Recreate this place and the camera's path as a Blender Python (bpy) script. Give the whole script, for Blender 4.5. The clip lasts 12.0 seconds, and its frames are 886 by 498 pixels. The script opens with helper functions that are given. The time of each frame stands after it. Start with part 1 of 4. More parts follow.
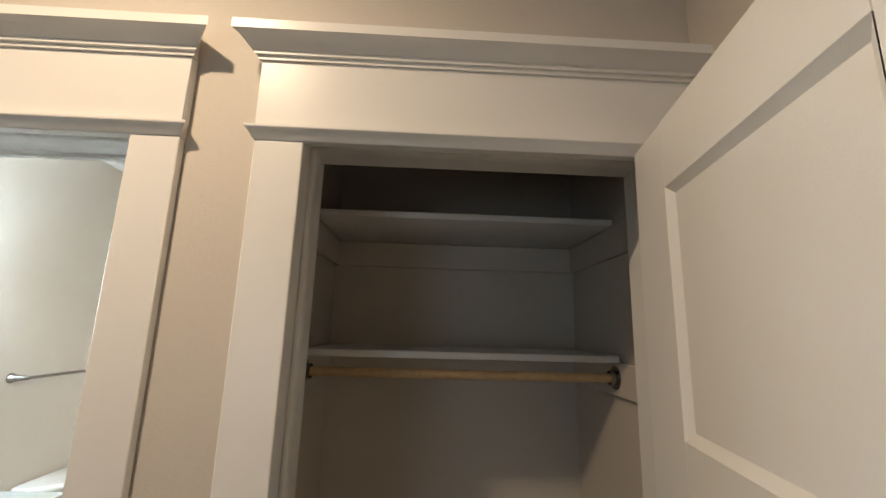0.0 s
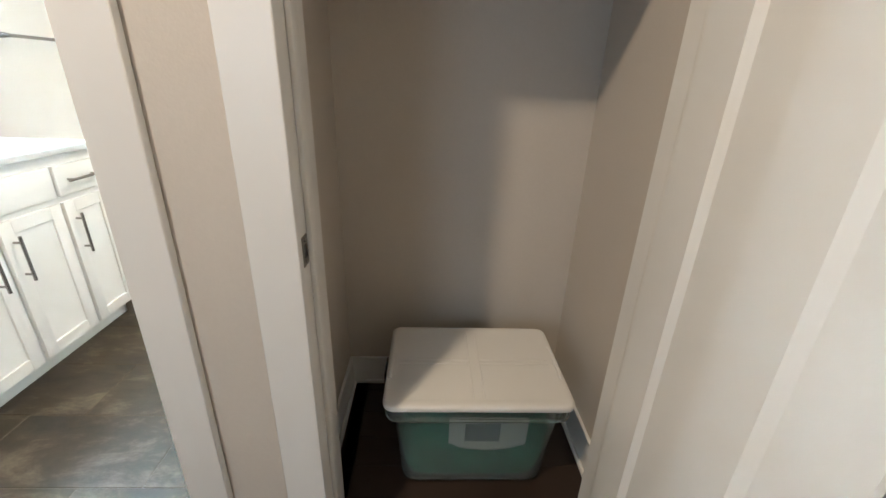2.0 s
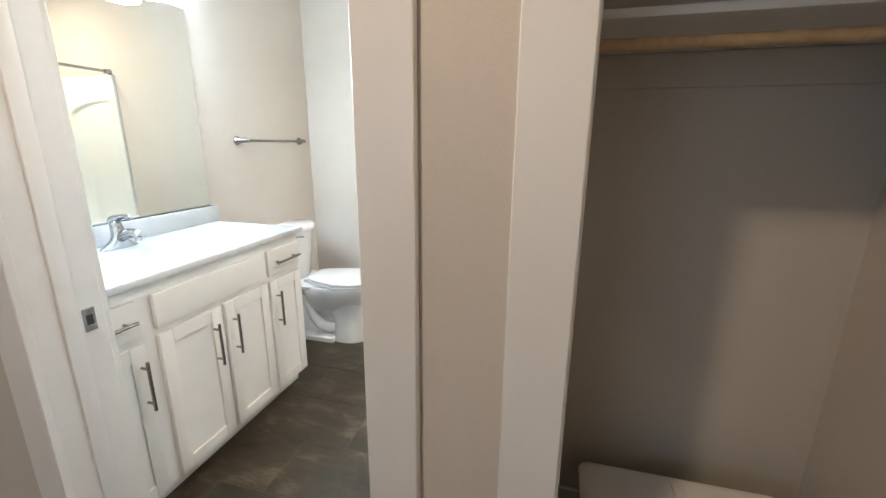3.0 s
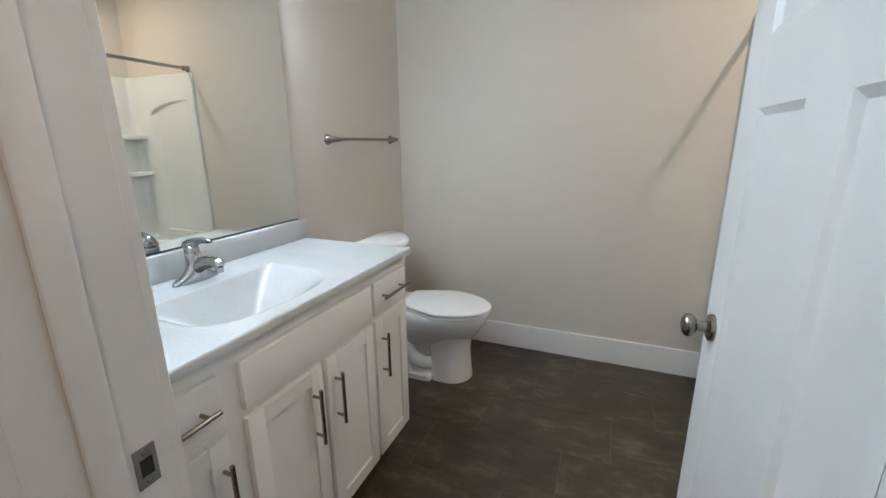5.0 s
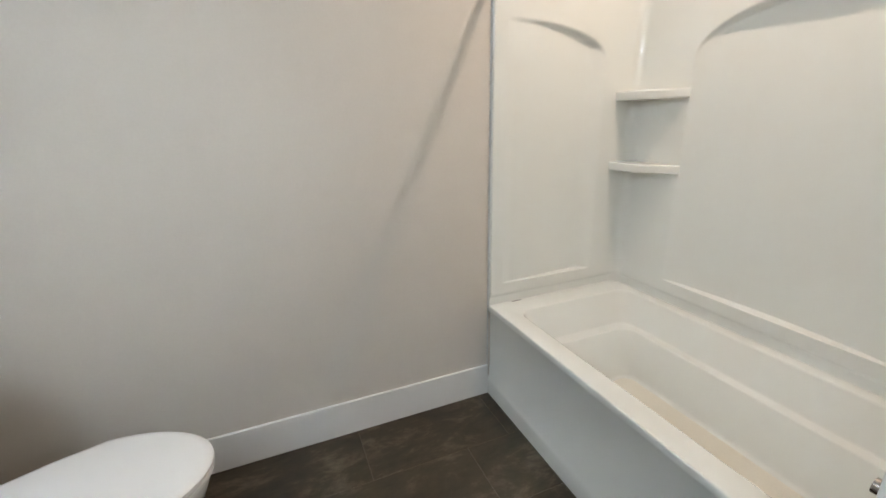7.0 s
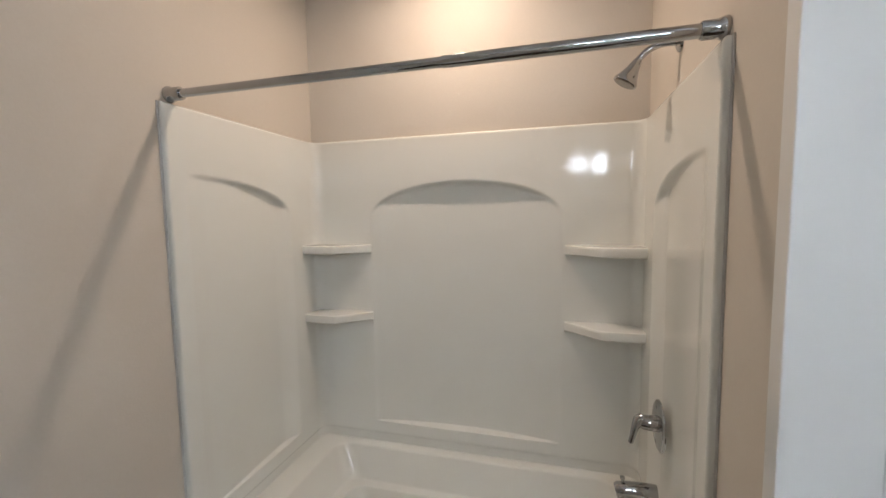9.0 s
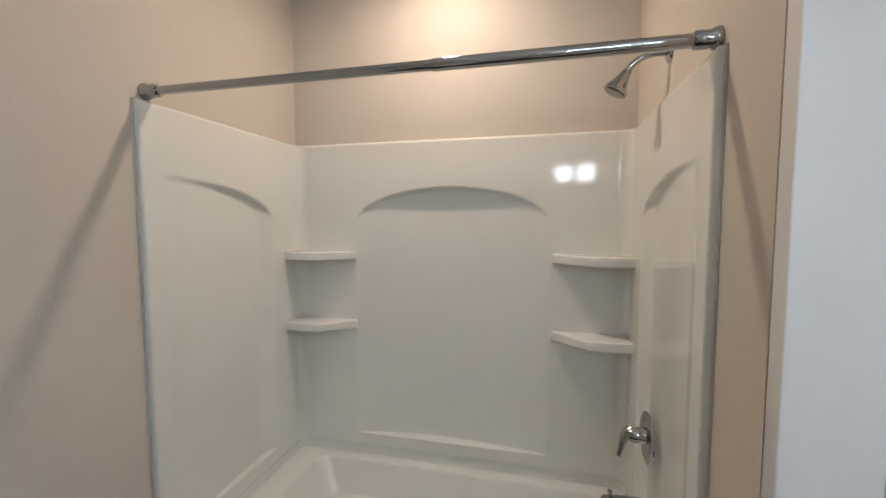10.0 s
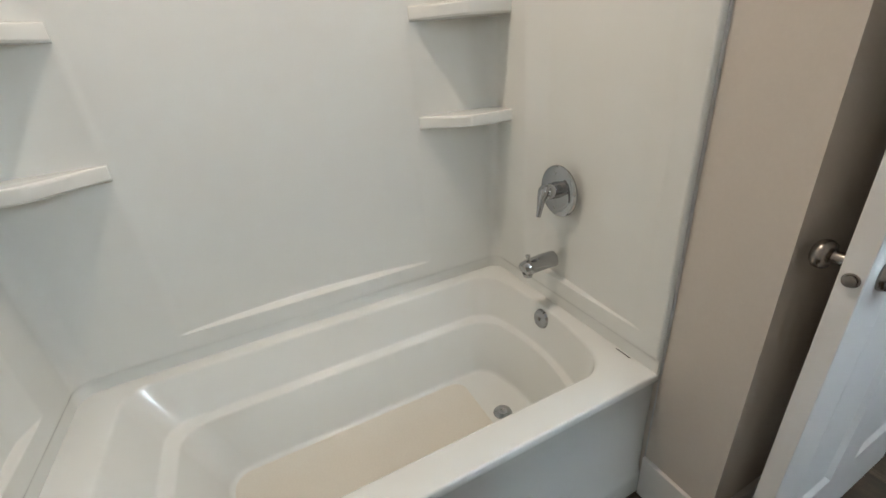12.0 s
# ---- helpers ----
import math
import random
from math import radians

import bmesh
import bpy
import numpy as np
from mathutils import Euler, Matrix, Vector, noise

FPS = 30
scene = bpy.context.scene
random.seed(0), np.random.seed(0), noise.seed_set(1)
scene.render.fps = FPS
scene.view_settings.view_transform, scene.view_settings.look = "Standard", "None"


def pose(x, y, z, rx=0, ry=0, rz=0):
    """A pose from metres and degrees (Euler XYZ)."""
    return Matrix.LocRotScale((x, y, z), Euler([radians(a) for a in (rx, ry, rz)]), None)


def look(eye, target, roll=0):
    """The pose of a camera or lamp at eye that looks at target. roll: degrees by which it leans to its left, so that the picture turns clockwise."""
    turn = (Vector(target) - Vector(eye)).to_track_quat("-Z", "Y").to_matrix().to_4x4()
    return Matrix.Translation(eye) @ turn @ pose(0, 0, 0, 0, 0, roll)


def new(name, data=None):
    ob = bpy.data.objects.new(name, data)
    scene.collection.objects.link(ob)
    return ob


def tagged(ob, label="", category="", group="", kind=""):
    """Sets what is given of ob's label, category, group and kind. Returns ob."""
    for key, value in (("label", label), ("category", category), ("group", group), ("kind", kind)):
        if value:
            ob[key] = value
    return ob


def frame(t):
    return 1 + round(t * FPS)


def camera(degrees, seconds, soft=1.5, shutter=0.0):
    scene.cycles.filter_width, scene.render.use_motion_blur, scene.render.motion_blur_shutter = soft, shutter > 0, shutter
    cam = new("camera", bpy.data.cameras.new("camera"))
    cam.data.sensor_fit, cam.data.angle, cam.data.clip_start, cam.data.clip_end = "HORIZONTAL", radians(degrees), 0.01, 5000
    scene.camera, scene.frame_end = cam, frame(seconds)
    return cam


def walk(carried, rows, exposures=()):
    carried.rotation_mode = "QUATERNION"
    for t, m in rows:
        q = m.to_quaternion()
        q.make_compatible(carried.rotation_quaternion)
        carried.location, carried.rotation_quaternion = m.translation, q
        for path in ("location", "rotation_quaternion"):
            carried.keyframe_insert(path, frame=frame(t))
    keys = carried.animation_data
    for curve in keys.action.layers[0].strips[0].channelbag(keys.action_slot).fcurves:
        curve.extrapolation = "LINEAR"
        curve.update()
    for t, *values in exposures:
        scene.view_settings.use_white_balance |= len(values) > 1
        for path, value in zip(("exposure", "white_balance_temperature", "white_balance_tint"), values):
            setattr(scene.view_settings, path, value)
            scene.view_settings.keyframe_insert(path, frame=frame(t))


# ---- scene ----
cam = camera(94.4, 12.0)
PATH = [
    (0, (0.027, 0.029, 1.684), (0.108, 1.99, 2.069), 1.6),
    (0.5, (0.029, 0.036, 1.595), (0.033, 2.03, 1.749), -0.6),
    (1, (0.03, 0.075, 1.386), (0.114, 2.043, 1.038), -0.3),
    (1.5, (0.019, 0.08, 1.259), (0.143, 1.941, 0.538), 0.9),
    (2, (0.017, 0.079, 1.242), (0.093, 1.925, 0.477), 2.0),
    (2.5, (-0.061, 0.109, 1.316), (-0.284, 2.01, 0.738), 1.5),
    (3, (-0.246, 0.206, 1.363), (-0.744, 2.078, 0.865), 0.4),
    (3.5, (-0.386, 0.325, 1.389), (-1.181, 2.115, 0.982), 2.0),
    (3.7, (-0.42, 0.39, 1.39), (-1.336, 2.127, 1.008), 2.8),
    (5.3, (-0.875, 0.702, 1.342), (-1.486, 2.533, 0.818), -1.3),
    (5.5, (-0.928, 0.789, 1.337), (-1.437, 2.648, 0.807), -1.5),
    (6, (-1.028, 1.044, 1.318), (-1.262, 2.949, 0.754), -1.7),
    (6.3, (-1.064, 1.219, 1.328), (-1.037, 3.129, 0.733), -1.6),
    (6.5, (-1.081, 1.332, 1.324), (-0.862, 3.232, 0.739), -1.8),
    (7, (-1.098, 1.588, 1.33), (-0.367, 3.35, 0.732), -1.2),
    (7.5, (-1.138, 1.814, 1.365), (0.144, 3.257, 0.844), -0.6),
    (7.7, (-1.153, 1.873, 1.398), (0.3, 3.151, 0.891), -1.6),
    (9.3, (-1.187, 2.026, 1.599), (0.754, 2.498, 1.492), -0.5),
    (9.5, (-1.185, 2.024, 1.608), (0.76, 2.482, 1.523), -0.4),
    (10, (-1.158, 2.039, 1.575), (0.781, 2.507, 1.435), -0.1),
    (10.5, (-1.013, 2.108, 1.452), (0.888, 2.629, 1.113), -0.3),
    (11, (-0.954, 2.266, 1.391), (0.92, 2.608, 0.78), -2.8),
    (11.5, (-0.896, 2.442, 1.345), (0.937, 2.336, 0.552), -5.0),
    (12, (-0.751, 2.532, 1.309), (0.896, 1.796, 0.446), -5.2),
]
walk(cam, [(t, look(eye, target, roll)) for t, eye, target, roll in PATH],
     exposures=[(0.0, 0.45, 6250, 7), (0.5, 0.57, 6150, 6), (1.0, 0.97, 5800, 5), (1.5, 1.38, 5700, 5), (2.0, 1.47, 5650, 5), (2.5, 1.2, 5800, 6),
                (3.0, 0.77, 5950, 9), (3.6, 0.42, 6020, 11), (5.3, -0.34, 5980, 12), (6.5, -0.24, 6100, 12), (7.0, -0.16, 6200, 13), (7.5, -0.36, 6300, 15),
                (9.5, -0.85, 6400, 17), (10.0, -0.86, 6350, 16), (10.5, -0.68, 6300, 15), (11.2, -0.38, 6100, 13), (12.0, -0.3, 5950, 12)])

# ---------------------------------------------------------------- light
world = bpy.data.worlds.new("world")
scene.world = world
world.use_nodes = True
world.node_tree.nodes["Background"].inputs[0].default_value = (0.9, 0.95, 1.0, 1)
world.node_tree.nodes["Background"].inputs[1].default_value = 0.0

HALL_LAMP = (-0.60, 0.12, 2.69)
TUB_LAMP = (0.17, 2.424, 2.69)
WARM = (1.0, 0.79, 0.575)
DAY = (0.72, 0.86, 1.0)
SHADE_GLOW = 39.0


def disc_lamp(name, at, watts, size, colour):
    data = bpy.data.lights.new(name, "AREA")
    data.shape, data.size, data.energy, data.color = "DISK", size, watts, colour
    data.spread = radians(165)
    ob = new(name, data)
    ob.location = at
    return ob


disc_lamp("hall_lamp_light", (HALL_LAMP[0], HALL_LAMP[1], 2.685), 11.0, 0.08, (1.0, 0.73, 0.48))
disc_lamp("tub_lamp_light", (TUB_LAMP[0], TUB_LAMP[1], 2.685), 14.5, 0.06, WARM)
# daylight from the window at the hall's end
sky = bpy.data.lights.new("window_daylight", "AREA")
sky.shape, sky.size, sky.size_y, sky.energy, sky.color = "RECTANGLE", 0.84, 1.16, 1.1, DAY
new("window_daylight", sky).matrix_world = look((-1.25, -2.19, 1.52), (-1.25, 0.0, 1.52))


# ---------------------------------------------------------------- materials
def material(name, colour, rough=0.5, metal=0.0, grain=0.0, grain_scale=200.0, bump=0.0, bump_scale=300.0,
             stain=0.0, stain_scale=3.0, coat=0.0, vary=0.0, spec=0.5):
    m = bpy.data.materials.new(name)
    m.use_nodes = True
    nt = m.node_tree
    bsdf = nt.nodes["Principled BSDF"]
    bsdf.inputs["Roughness"].default_value = rough
    bsdf.inputs["Metallic"].default_value = metal
    bsdf.inputs["Coat Weight"].default_value = coat
    bsdf.inputs["Specular IOR Level"].default_value = spec
    bsdf.inputs["Base Color"].default_value = (*colour, 1)
    co = nt.nodes.new("ShaderNodeTexCoord")
    last = None

    def scaled(amount, scale, detail):
        n = nt.nodes.new("ShaderNodeTexNoise")
        n.inputs["Scale"].default_value, n.inputs["Detail"].default_value = scale, detail
        nt.links.new(co.outputs["Object"], n.inputs["Vector"])
        r = nt.nodes.new("ShaderNodeMapRange")
        r.inputs["From Min"].default_value, r.inputs["From Max"].default_value = 0.3, 0.7
        r.inputs["To Min"].default_value, r.inputs["To Max"].default_value = 1 - amount, 1 + amount
        nt.links.new(n.outputs["Fac"], r.inputs["Value"])
        return r.outputs["Result"]

    factors = []
    if grain:
        factors.append(scaled(grain, grain_scale, 3))
    if stain:
        factors.append(scaled(stain, stain_scale, 4))
    if vary:
        info = nt.nodes.new("ShaderNodeObjectInfo")
        r = nt.nodes.new("ShaderNodeMapRange")
        r.inputs["To Min"].default_value, r.inputs["To Max"].default_value = 1 - vary, 1 + vary
        nt.links.new(info.outputs["Random"], r.inputs["Value"])
        factors.append(r.outputs["Result"])
    for f in factors:
        mul = nt.nodes.new("ShaderNodeVectorMath")
        mul.operation = "SCALE"
        if last is None:
            mul.inputs[0].default_value = colour
        else:
            nt.links.new(last, mul.inputs[0])
        nt.links.new(f, mul.inputs["Scale"])
        last = mul.outputs["Vector"]
    if last is not None:
        nt.links.new(last, bsdf.inputs["Base Color"])
    if bump:
        n = nt.nodes.new("ShaderNodeTexNoise")
        n.inputs["Scale"].default_value, n.inputs["Detail"].default_value = bump_scale, 2
        nt.links.new(co.outputs["Object"], n.inputs["Vector"])
        b = nt.nodes.new("ShaderNodeBump")
        b.inputs["Strength"].default_value, b.inputs["Distance"].default_value = bump, 0.002
        nt.links.new(n.outputs["Fac"], b.inputs["Height"])
        nt.links.new(b.outputs["Normal"], bsdf.inputs["Normal"])
    return m


PAINT = material("greige wall paint", (0.62, 0.572, 0.510), 0.58, spec=0.3, bump=0.16, bump_scale=190, stain=0.02, stain_scale=2.0, grain=0.012, grain_scale=120)
CEILING = material("flat white ceiling paint", (0.78, 0.77, 0.74), 0.9, bump=0.2, bump_scale=180, stain=0.02)
TRIM = material("white satin trim paint", (0.80, 0.79, 0.765), 0.35, bump=0.05, bump_scale=90, stain=0.02, stain_scale=5)
DOOR = material("white satin door paint", (0.80, 0.80, 0.79), 0.38, bump=0.08, bump_scale=420, stain=0.015, stain_scale=4)
CABINET = material("white cabinet paint", (0.80, 0.795, 0.77), 0.32, bump=0.03, bump_scale=120, stain=0.02, stain_scale=6)
ACRYLIC = material("glossy white acrylic", (0.770, 0.785, 0.753), 0.09, bump=0.015, bump_scale=14, stain=0.01, stain_scale=3, coat=0.3)
GRIP = material("beige textured acrylic", (0.755, 0.728, 0.650), 0.3, bump=0.2, bump_scale=160, grain=0.02, grain_scale=150)
PORCELAIN = material("white vitreous china", (0.82, 0.82, 0.81), 0.08, stain=0.01, coat=0.5)
SEAT = material("white moulded plastic", (0.83, 0.83, 0.82), 0.22, stain=0.01, stain_scale=8)
CHROME = material("polished chrome", (0.44, 0.45, 0.465), 0.06, metal=1.0, stain=0.03, stain_scale=20)
NICKEL = material("satin nickel", (0.31, 0.29, 0.27), 0.26, metal=1.0, grain=0.06, grain_scale=300)
BRONZE = material("dark hinge metal", (0.10, 0.09, 0.08), 0.4, metal=1.0)
BLACK = material("black plastic", (0.015, 0.015, 0.016), 0.45)
CAULK = material("grey sealant", (0.58, 0.58, 0.57), 0.6, stain=0.08, stain_scale=30)
GROUT = material("dark brown grout", (0.105, 0.085, 0.060), 0.85, grain=0.2, grain_scale=250)
OAK = material("pale wood dowel", (0.55, 0.38, 0.20), 0.5, grain=0.1, grain_scale=60)
SWITCH = material("white switch plastic", (0.78, 0.78, 0.76), 0.3)
PAPER = material("white paper sheet", (0.62, 0.63, 0.60), 0.8, stain=0.05, stain_scale=12)
PRINT = material("grey printed block", (0.25, 0.28, 0.29), 0.8, stain=0.25, stain_scale=25)
TEAL = material("green cloth", (0.045, 0.215, 0.150), 0.9, grain=0.2, grain_scale=60, stain=0.25, stain_scale=9)
LID = material("white lid plastic", (0.74, 0.73, 0.70), 0.4, bump=0.15, bump_scale=500, stain=0.02)


def counter_material():
    m = material("white cultured marble", (0.51, 0.53, 0.53), 0.26, grain=0.032, grain_scale=140, stain=0.03, stain_scale=9, coat=0.2)
    return m


def tile_material():
    m = bpy.data.materials.new("brown slate-look tile")
    m.use_nodes = True
    nt = m.node_tree
    bsdf = nt.nodes["Principled BSDF"]
    co = nt.nodes.new("ShaderNodeTexCoord")
    info = nt.nodes.new("ShaderNodeObjectInfo")
    shift = nt.nodes.new("ShaderNodeVectorMath")
    shift.operation = "MULTIPLY_ADD"
    shift.inputs[1].default_value = (7.0, 11.0, 5.0)
    nt.links.new(info.outputs["Random"], shift.inputs[0])
    nt.links.new(co.outputs["Object"], shift.inputs[2])
    stretch = nt.nodes.new("ShaderNodeMapping")
    stretch.inputs["Scale"].default_value = (0.85, 1.7, 1.0)
    nt.links.new(shift.outputs["Vector"], stretch.inputs["Vector"])
    cloud = nt.nodes.new("ShaderNodeTexNoise")
    cloud.inputs["Scale"].default_value, cloud.inputs["Detail"].default_value, cloud.inputs["Roughness"].default_value = 4.2, 12, 0.72
    cloud.inputs["Distortion"].default_value = 0.25
    nt.links.new(stretch.outputs["Vector"], cloud.inputs["Vector"])
    ramp = nt.nodes.new("ShaderNodeValToRGB")
    ramp.color_ramp.elements[0].position, ramp.color_ramp.elements[0].color = 0.33, (0.0175, 0.0128, 0.0072, 1)
    ramp.color_ramp.elements[1].position, ramp.color_ramp.elements[1].color = 0.74, (0.170, 0.135, 0.088, 1)
    mid = ramp.color_ramp.elements.new(0.52)
    mid.color = (0.046, 0.034, 0.0195, 1)
    nt.links.new(cloud.outputs["Fac"], ramp.inputs["Fac"])
    tone = nt.nodes.new("ShaderNodeMapRange")
    tone.inputs["To Min"].default_value, tone.inputs["To Max"].default_value = 0.93, 1.08
    nt.links.new(info.outputs["Random"], tone.inputs["Value"])
    mul = nt.nodes.new("ShaderNodeVectorMath")
    mul.operation = "SCALE"
    nt.links.new(ramp.outputs["Color"], mul.inputs[0])
    nt.links.new(tone.outputs["Result"], mul.inputs["Scale"])
    nt.links.new(mul.outputs["Vector"], bsdf.inputs["Base Color"])
    rough = nt.nodes.new("ShaderNodeMapRange")
    rough.inputs["To Min"].default_value, rough.inputs["To Max"].default_value = 0.30, 0.52
    nt.links.new(cloud.outputs["Fac"], rough.inputs["Value"])
    nt.links.new(rough.outputs["Result"], bsdf.inputs["Roughness"])
    b = nt.nodes.new("ShaderNodeBump")
    b.inputs["Strength"].default_value, b.inputs["Distance"].default_value = 0.35, 0.004
    nt.links.new(cloud.outputs["Fac"], b.inputs["Height"])
    nt.links.new(b.outputs["Normal"], bsdf.inputs["Normal"])
    return m


def plank_material():
    m = material("dark stained wood", (0.030, 0.018, 0.012), 0.4, vary=0.35)
    nt = m.node_tree
    bsdf = nt.nodes["Principled BSDF"]
    co = nt.nodes.new("ShaderNodeTexCoord")
    mp = nt.nodes.new("ShaderNodeMapping")
    mp.inputs["Scale"].default_value = (4.0, 90.0, 1.0)
    nt.links.new(co.outputs["Object"], mp.inputs["Vector"])
    n = nt.nodes.new("ShaderNodeTexNoise")
    n.inputs["Scale"].default_value, n.inputs["Detail"].default_value = 1.0, 5
    nt.links.new(mp.outputs["Vector"], n.inputs["Vector"])
    b = nt.nodes.new("ShaderNodeBump")
    b.inputs["Strength"].default_value, b.inputs["Distance"].default_value = 0.3, 0.002
    nt.links.new(n.outputs["Fac"], b.inputs["Height"])
    nt.links.new(b.outputs["Normal"], bsdf.inputs["Normal"])
    return m


def glow_material(name, colour, strength):
    m = bpy.data.materials.new(name)
    m.use_nodes = True
    bsdf = m.node_tree.nodes["Principled BSDF"]
    bsdf.inputs["Base Color"].default_value = (0.9, 0.9, 0.9, 1)
    bsdf.inputs["Roughness"].default_value = 0.3
    bsdf.inputs["Emission Color"].default_value = (*colour, 1)
    bsdf.inputs["Emission Strength"].default_value = strength
    return m


def clear_plastic():
    m = material("cloudy clear plastic", (0.86, 0.93, 0.90), 0.22)
    bsdf = m.node_tree.nodes["Principled BSDF"]
    bsdf.inputs["Transmission Weight"].default_value = 0.92
    bsdf.inputs["IOR"].default_value = 1.2
    return m


MARBLE = counter_material()
TILE = tile_material()
PLANK = plank_material()
MIRROR = material("mirror silver", (0.86, 0.90, 0.88), 0.0, metal=1.0)
GLASS_EDGE = material("mirror edge", (0.07, 0.085, 0.08), 0.2)
SHADE = glow_material("lit frosted glass", (0.80, 0.92, 1.0), SHADE_GLOW)
LENS = glow_material("lit lamp lens", WARM, 12.0)
CLEAR = clear_plastic()


# ---------------------------------------------------------------- mesh tools
def finish(name, bm, mat, smooth=40.0):
    bmesh.ops.recalc_face_normals(bm, faces=bm.faces)
    me = bpy.data.meshes.new(name)
    bm.to_mesh(me)
    bm.free()
    if smooth:
        me.polygons.foreach_set("use_smooth", [True] * len(me.polygons))
        me.set_sharp_from_angle(angle=radians(smooth))
    me.materials.append(mat)
    return me


def part(name, bm, mat, parent=None, label="", smooth=40.0):
    ob = new(name, finish(name, bm, mat, smooth))
    ob.parent = parent
    if label:
        ob["label"] = label
    return ob


def root(name, m=None, label="", category="", group="", kind=""):
    ob = new(name)
    ob.empty_display_size = 0.05
    if m is not None:
        ob.matrix_basis = m
    return tagged(ob, label, category, group, kind)


def add_box(bm, x0, y0, z0, x1, y1, z1, bevel=0.0, seg=2):
    verts = [bm.verts.new((x, y, z)) for x in (x0, x1) for y in (y0, y1) for z in (z0, z1)]
    faces = [bm.faces.new([verts[i] for i in q]) for q in ((0, 1, 3, 2), (4, 6, 7, 5), (0, 4, 5, 1), (2, 3, 7, 6), (0, 2, 6, 4), (1, 5, 7, 3))]
    if bevel:
        edges = list({e for f in faces for e in f.edges})
        bmesh.ops.bevel(bm, geom=edges, offset=bevel, segments=seg, affect="EDGES", profile=0.5)
    return bm


def box(x0, y0, z0, x1, y1, z1, bevel=0.0, seg=2):
    return add_box(bmesh.new(), x0, y0, z0, x1, y1, z1, bevel, seg)


def loft(rings, cap_first=True, cap_last=True, bm=None, closed=True):
    bm = bm or bmesh.new()
    made = [[bm.verts.new(p) for p in ring] for ring in rings]
    n = len(made[0])
    for a, b in zip(made, made[1:]):
        for i in range(n if closed else n - 1):
            j = (i + 1) % n
            bm.faces.new((a[i], a[j], b[j], b[i]))
    if cap_first:
        bm.faces.new(list(reversed(made[0])))
    if cap_last:
        bm.faces.new(made[-1])
    return bm


def frame_of(axis):
    axis = Vector(axis).normalized()
    side = axis.orthogonal().normalized()
    return axis, side, axis.cross(side)


def lathe(profile, at, axis, seg=32, bm=None):
    """A turned body: profile rows of (radius, distance along the axis)."""
    a, s, t = frame_of(axis)
    at = Vector(at)
    rings = []
    for r, d in profile:
        rings.append([at + a * d + (s * math.cos(k) + t * math.sin(k)) * max(r, 0.0003) for k in (2 * math.pi * i / seg for i in range(seg))])
    return loft(rings, bm=bm)


def tube(points, radius, seg=16, bm=None, flat=1.0):
    """A round bar along points; radius may be a list, one for each point."""
    pts = [Vector(p) for p in points]
    radii = radius if isinstance(radius, (list, tuple)) else [radius] * len(pts)
    rings = []
    side = None
    for i, p in enumerate(pts):
        d = (pts[min(i + 1, len(pts) - 1)] - pts[max(i - 1, 0)]).normalized()
        if side is None:
            side = d.orthogonal().normalized()
        side = (side - d * side.dot(d)).normalized()
        up = d.cross(side)
        rings.append([p + (side * math.cos(k) + up * math.sin(k) * flat) * radii[i] for k in (2 * math.pi * j / seg for j in range(seg))])
    return loft(rings, bm=bm)


def bend(a, b, c, n=10):
    a, b, c = Vector(a), Vector(b), Vector(c)
    return [a * (1 - t) ** 2 + b * 2 * t * (1 - t) + c * t * t for t in (i / n for i in range(n + 1))]


def rounded(x0, x1, y0, y1, r, z, n=8):
    pts = []
    for cx, cy, a0 in ((x1 - r, y1 - r, 0), (x0 + r, y1 - r, 90), (x0 + r, y0 + r, 180), (x1 - r, y0 + r, 270)):
        for i in range(n + 1):
            a = radians(a0 + 90 * i / n)
            pts.append(Vector((cx + r * math.cos(a), cy + r * math.sin(a), z)))
    return pts


def ease(t):
    t = min(max(t, 0.0), 1.0)
    return t * t * (3 - 2 * t)


# ---------------------------------------------------------------- plan
HALL_FACE, BATH_FACE = 0.77, 0.92          # the wall with both doorways
NORTH, WEST, EAST = 3.16, -2.125, 0.565
TUB_S, CLOSET_BACK = 1.69, 1.545
CLOSET_L, CLOSET_R, RETURN_X = -0.305, 0.583, -0.42
CEIL = 2.71
BATH_L, BATH_R = -1.325, -0.519            # faces of the door jambs
CL_L, CL_R = -0.212, 0.483
HEAD = 2.046
HALL_W, HALL_S = -1.735, -2.2


def structure(name, bm, mat, label, category, smooth=0.0):
    return tagged(part(name, bm, mat, None, "", smooth), label, category, kind="structure")


# walls
bm = bmesh.new()
T = 0.018
for x0, x1, z0, z1 in ((-2.3, BATH_L - T, 0, CEIL), (BATH_R + T, CL_L - T, 0, CEIL), (CL_R + T, EAST, 0, CEIL),
                       (BATH_L - T, BATH_R + T, HEAD + T, CEIL), (CL_L - T, CL_R + T, HEAD + T, CEIL)):
    add_box(bm, x0, HALL_FACE, z0, x1, BATH_FACE, z1)
structure("wall_south", bm, PAINT, "greige painted wall with two cased doorways", "wall")
ALC_X, ALC_TOP, ALC = -0.198, 1.915, 0.055     # the alcove behind the surround is set back
bm = box(-2.3, NORTH + ALC, 0, 0.72, NORTH + 0.13, CEIL)
add_box(bm, -2.3, NORTH, 0, ALC_X, NORTH + ALC, CEIL)
add_box(bm, ALC_X, NORTH, ALC_TOP, 0.72, NORTH + ALC, CEIL)
structure("wall_north", bm, PAINT, "greige painted bathroom wall behind the toilet", "wall")
structure("wall_west", box(-2.3, BATH_FACE, 0, WEST, NORTH, CEIL), PAINT, "greige painted wall behind the mirror", "wall")
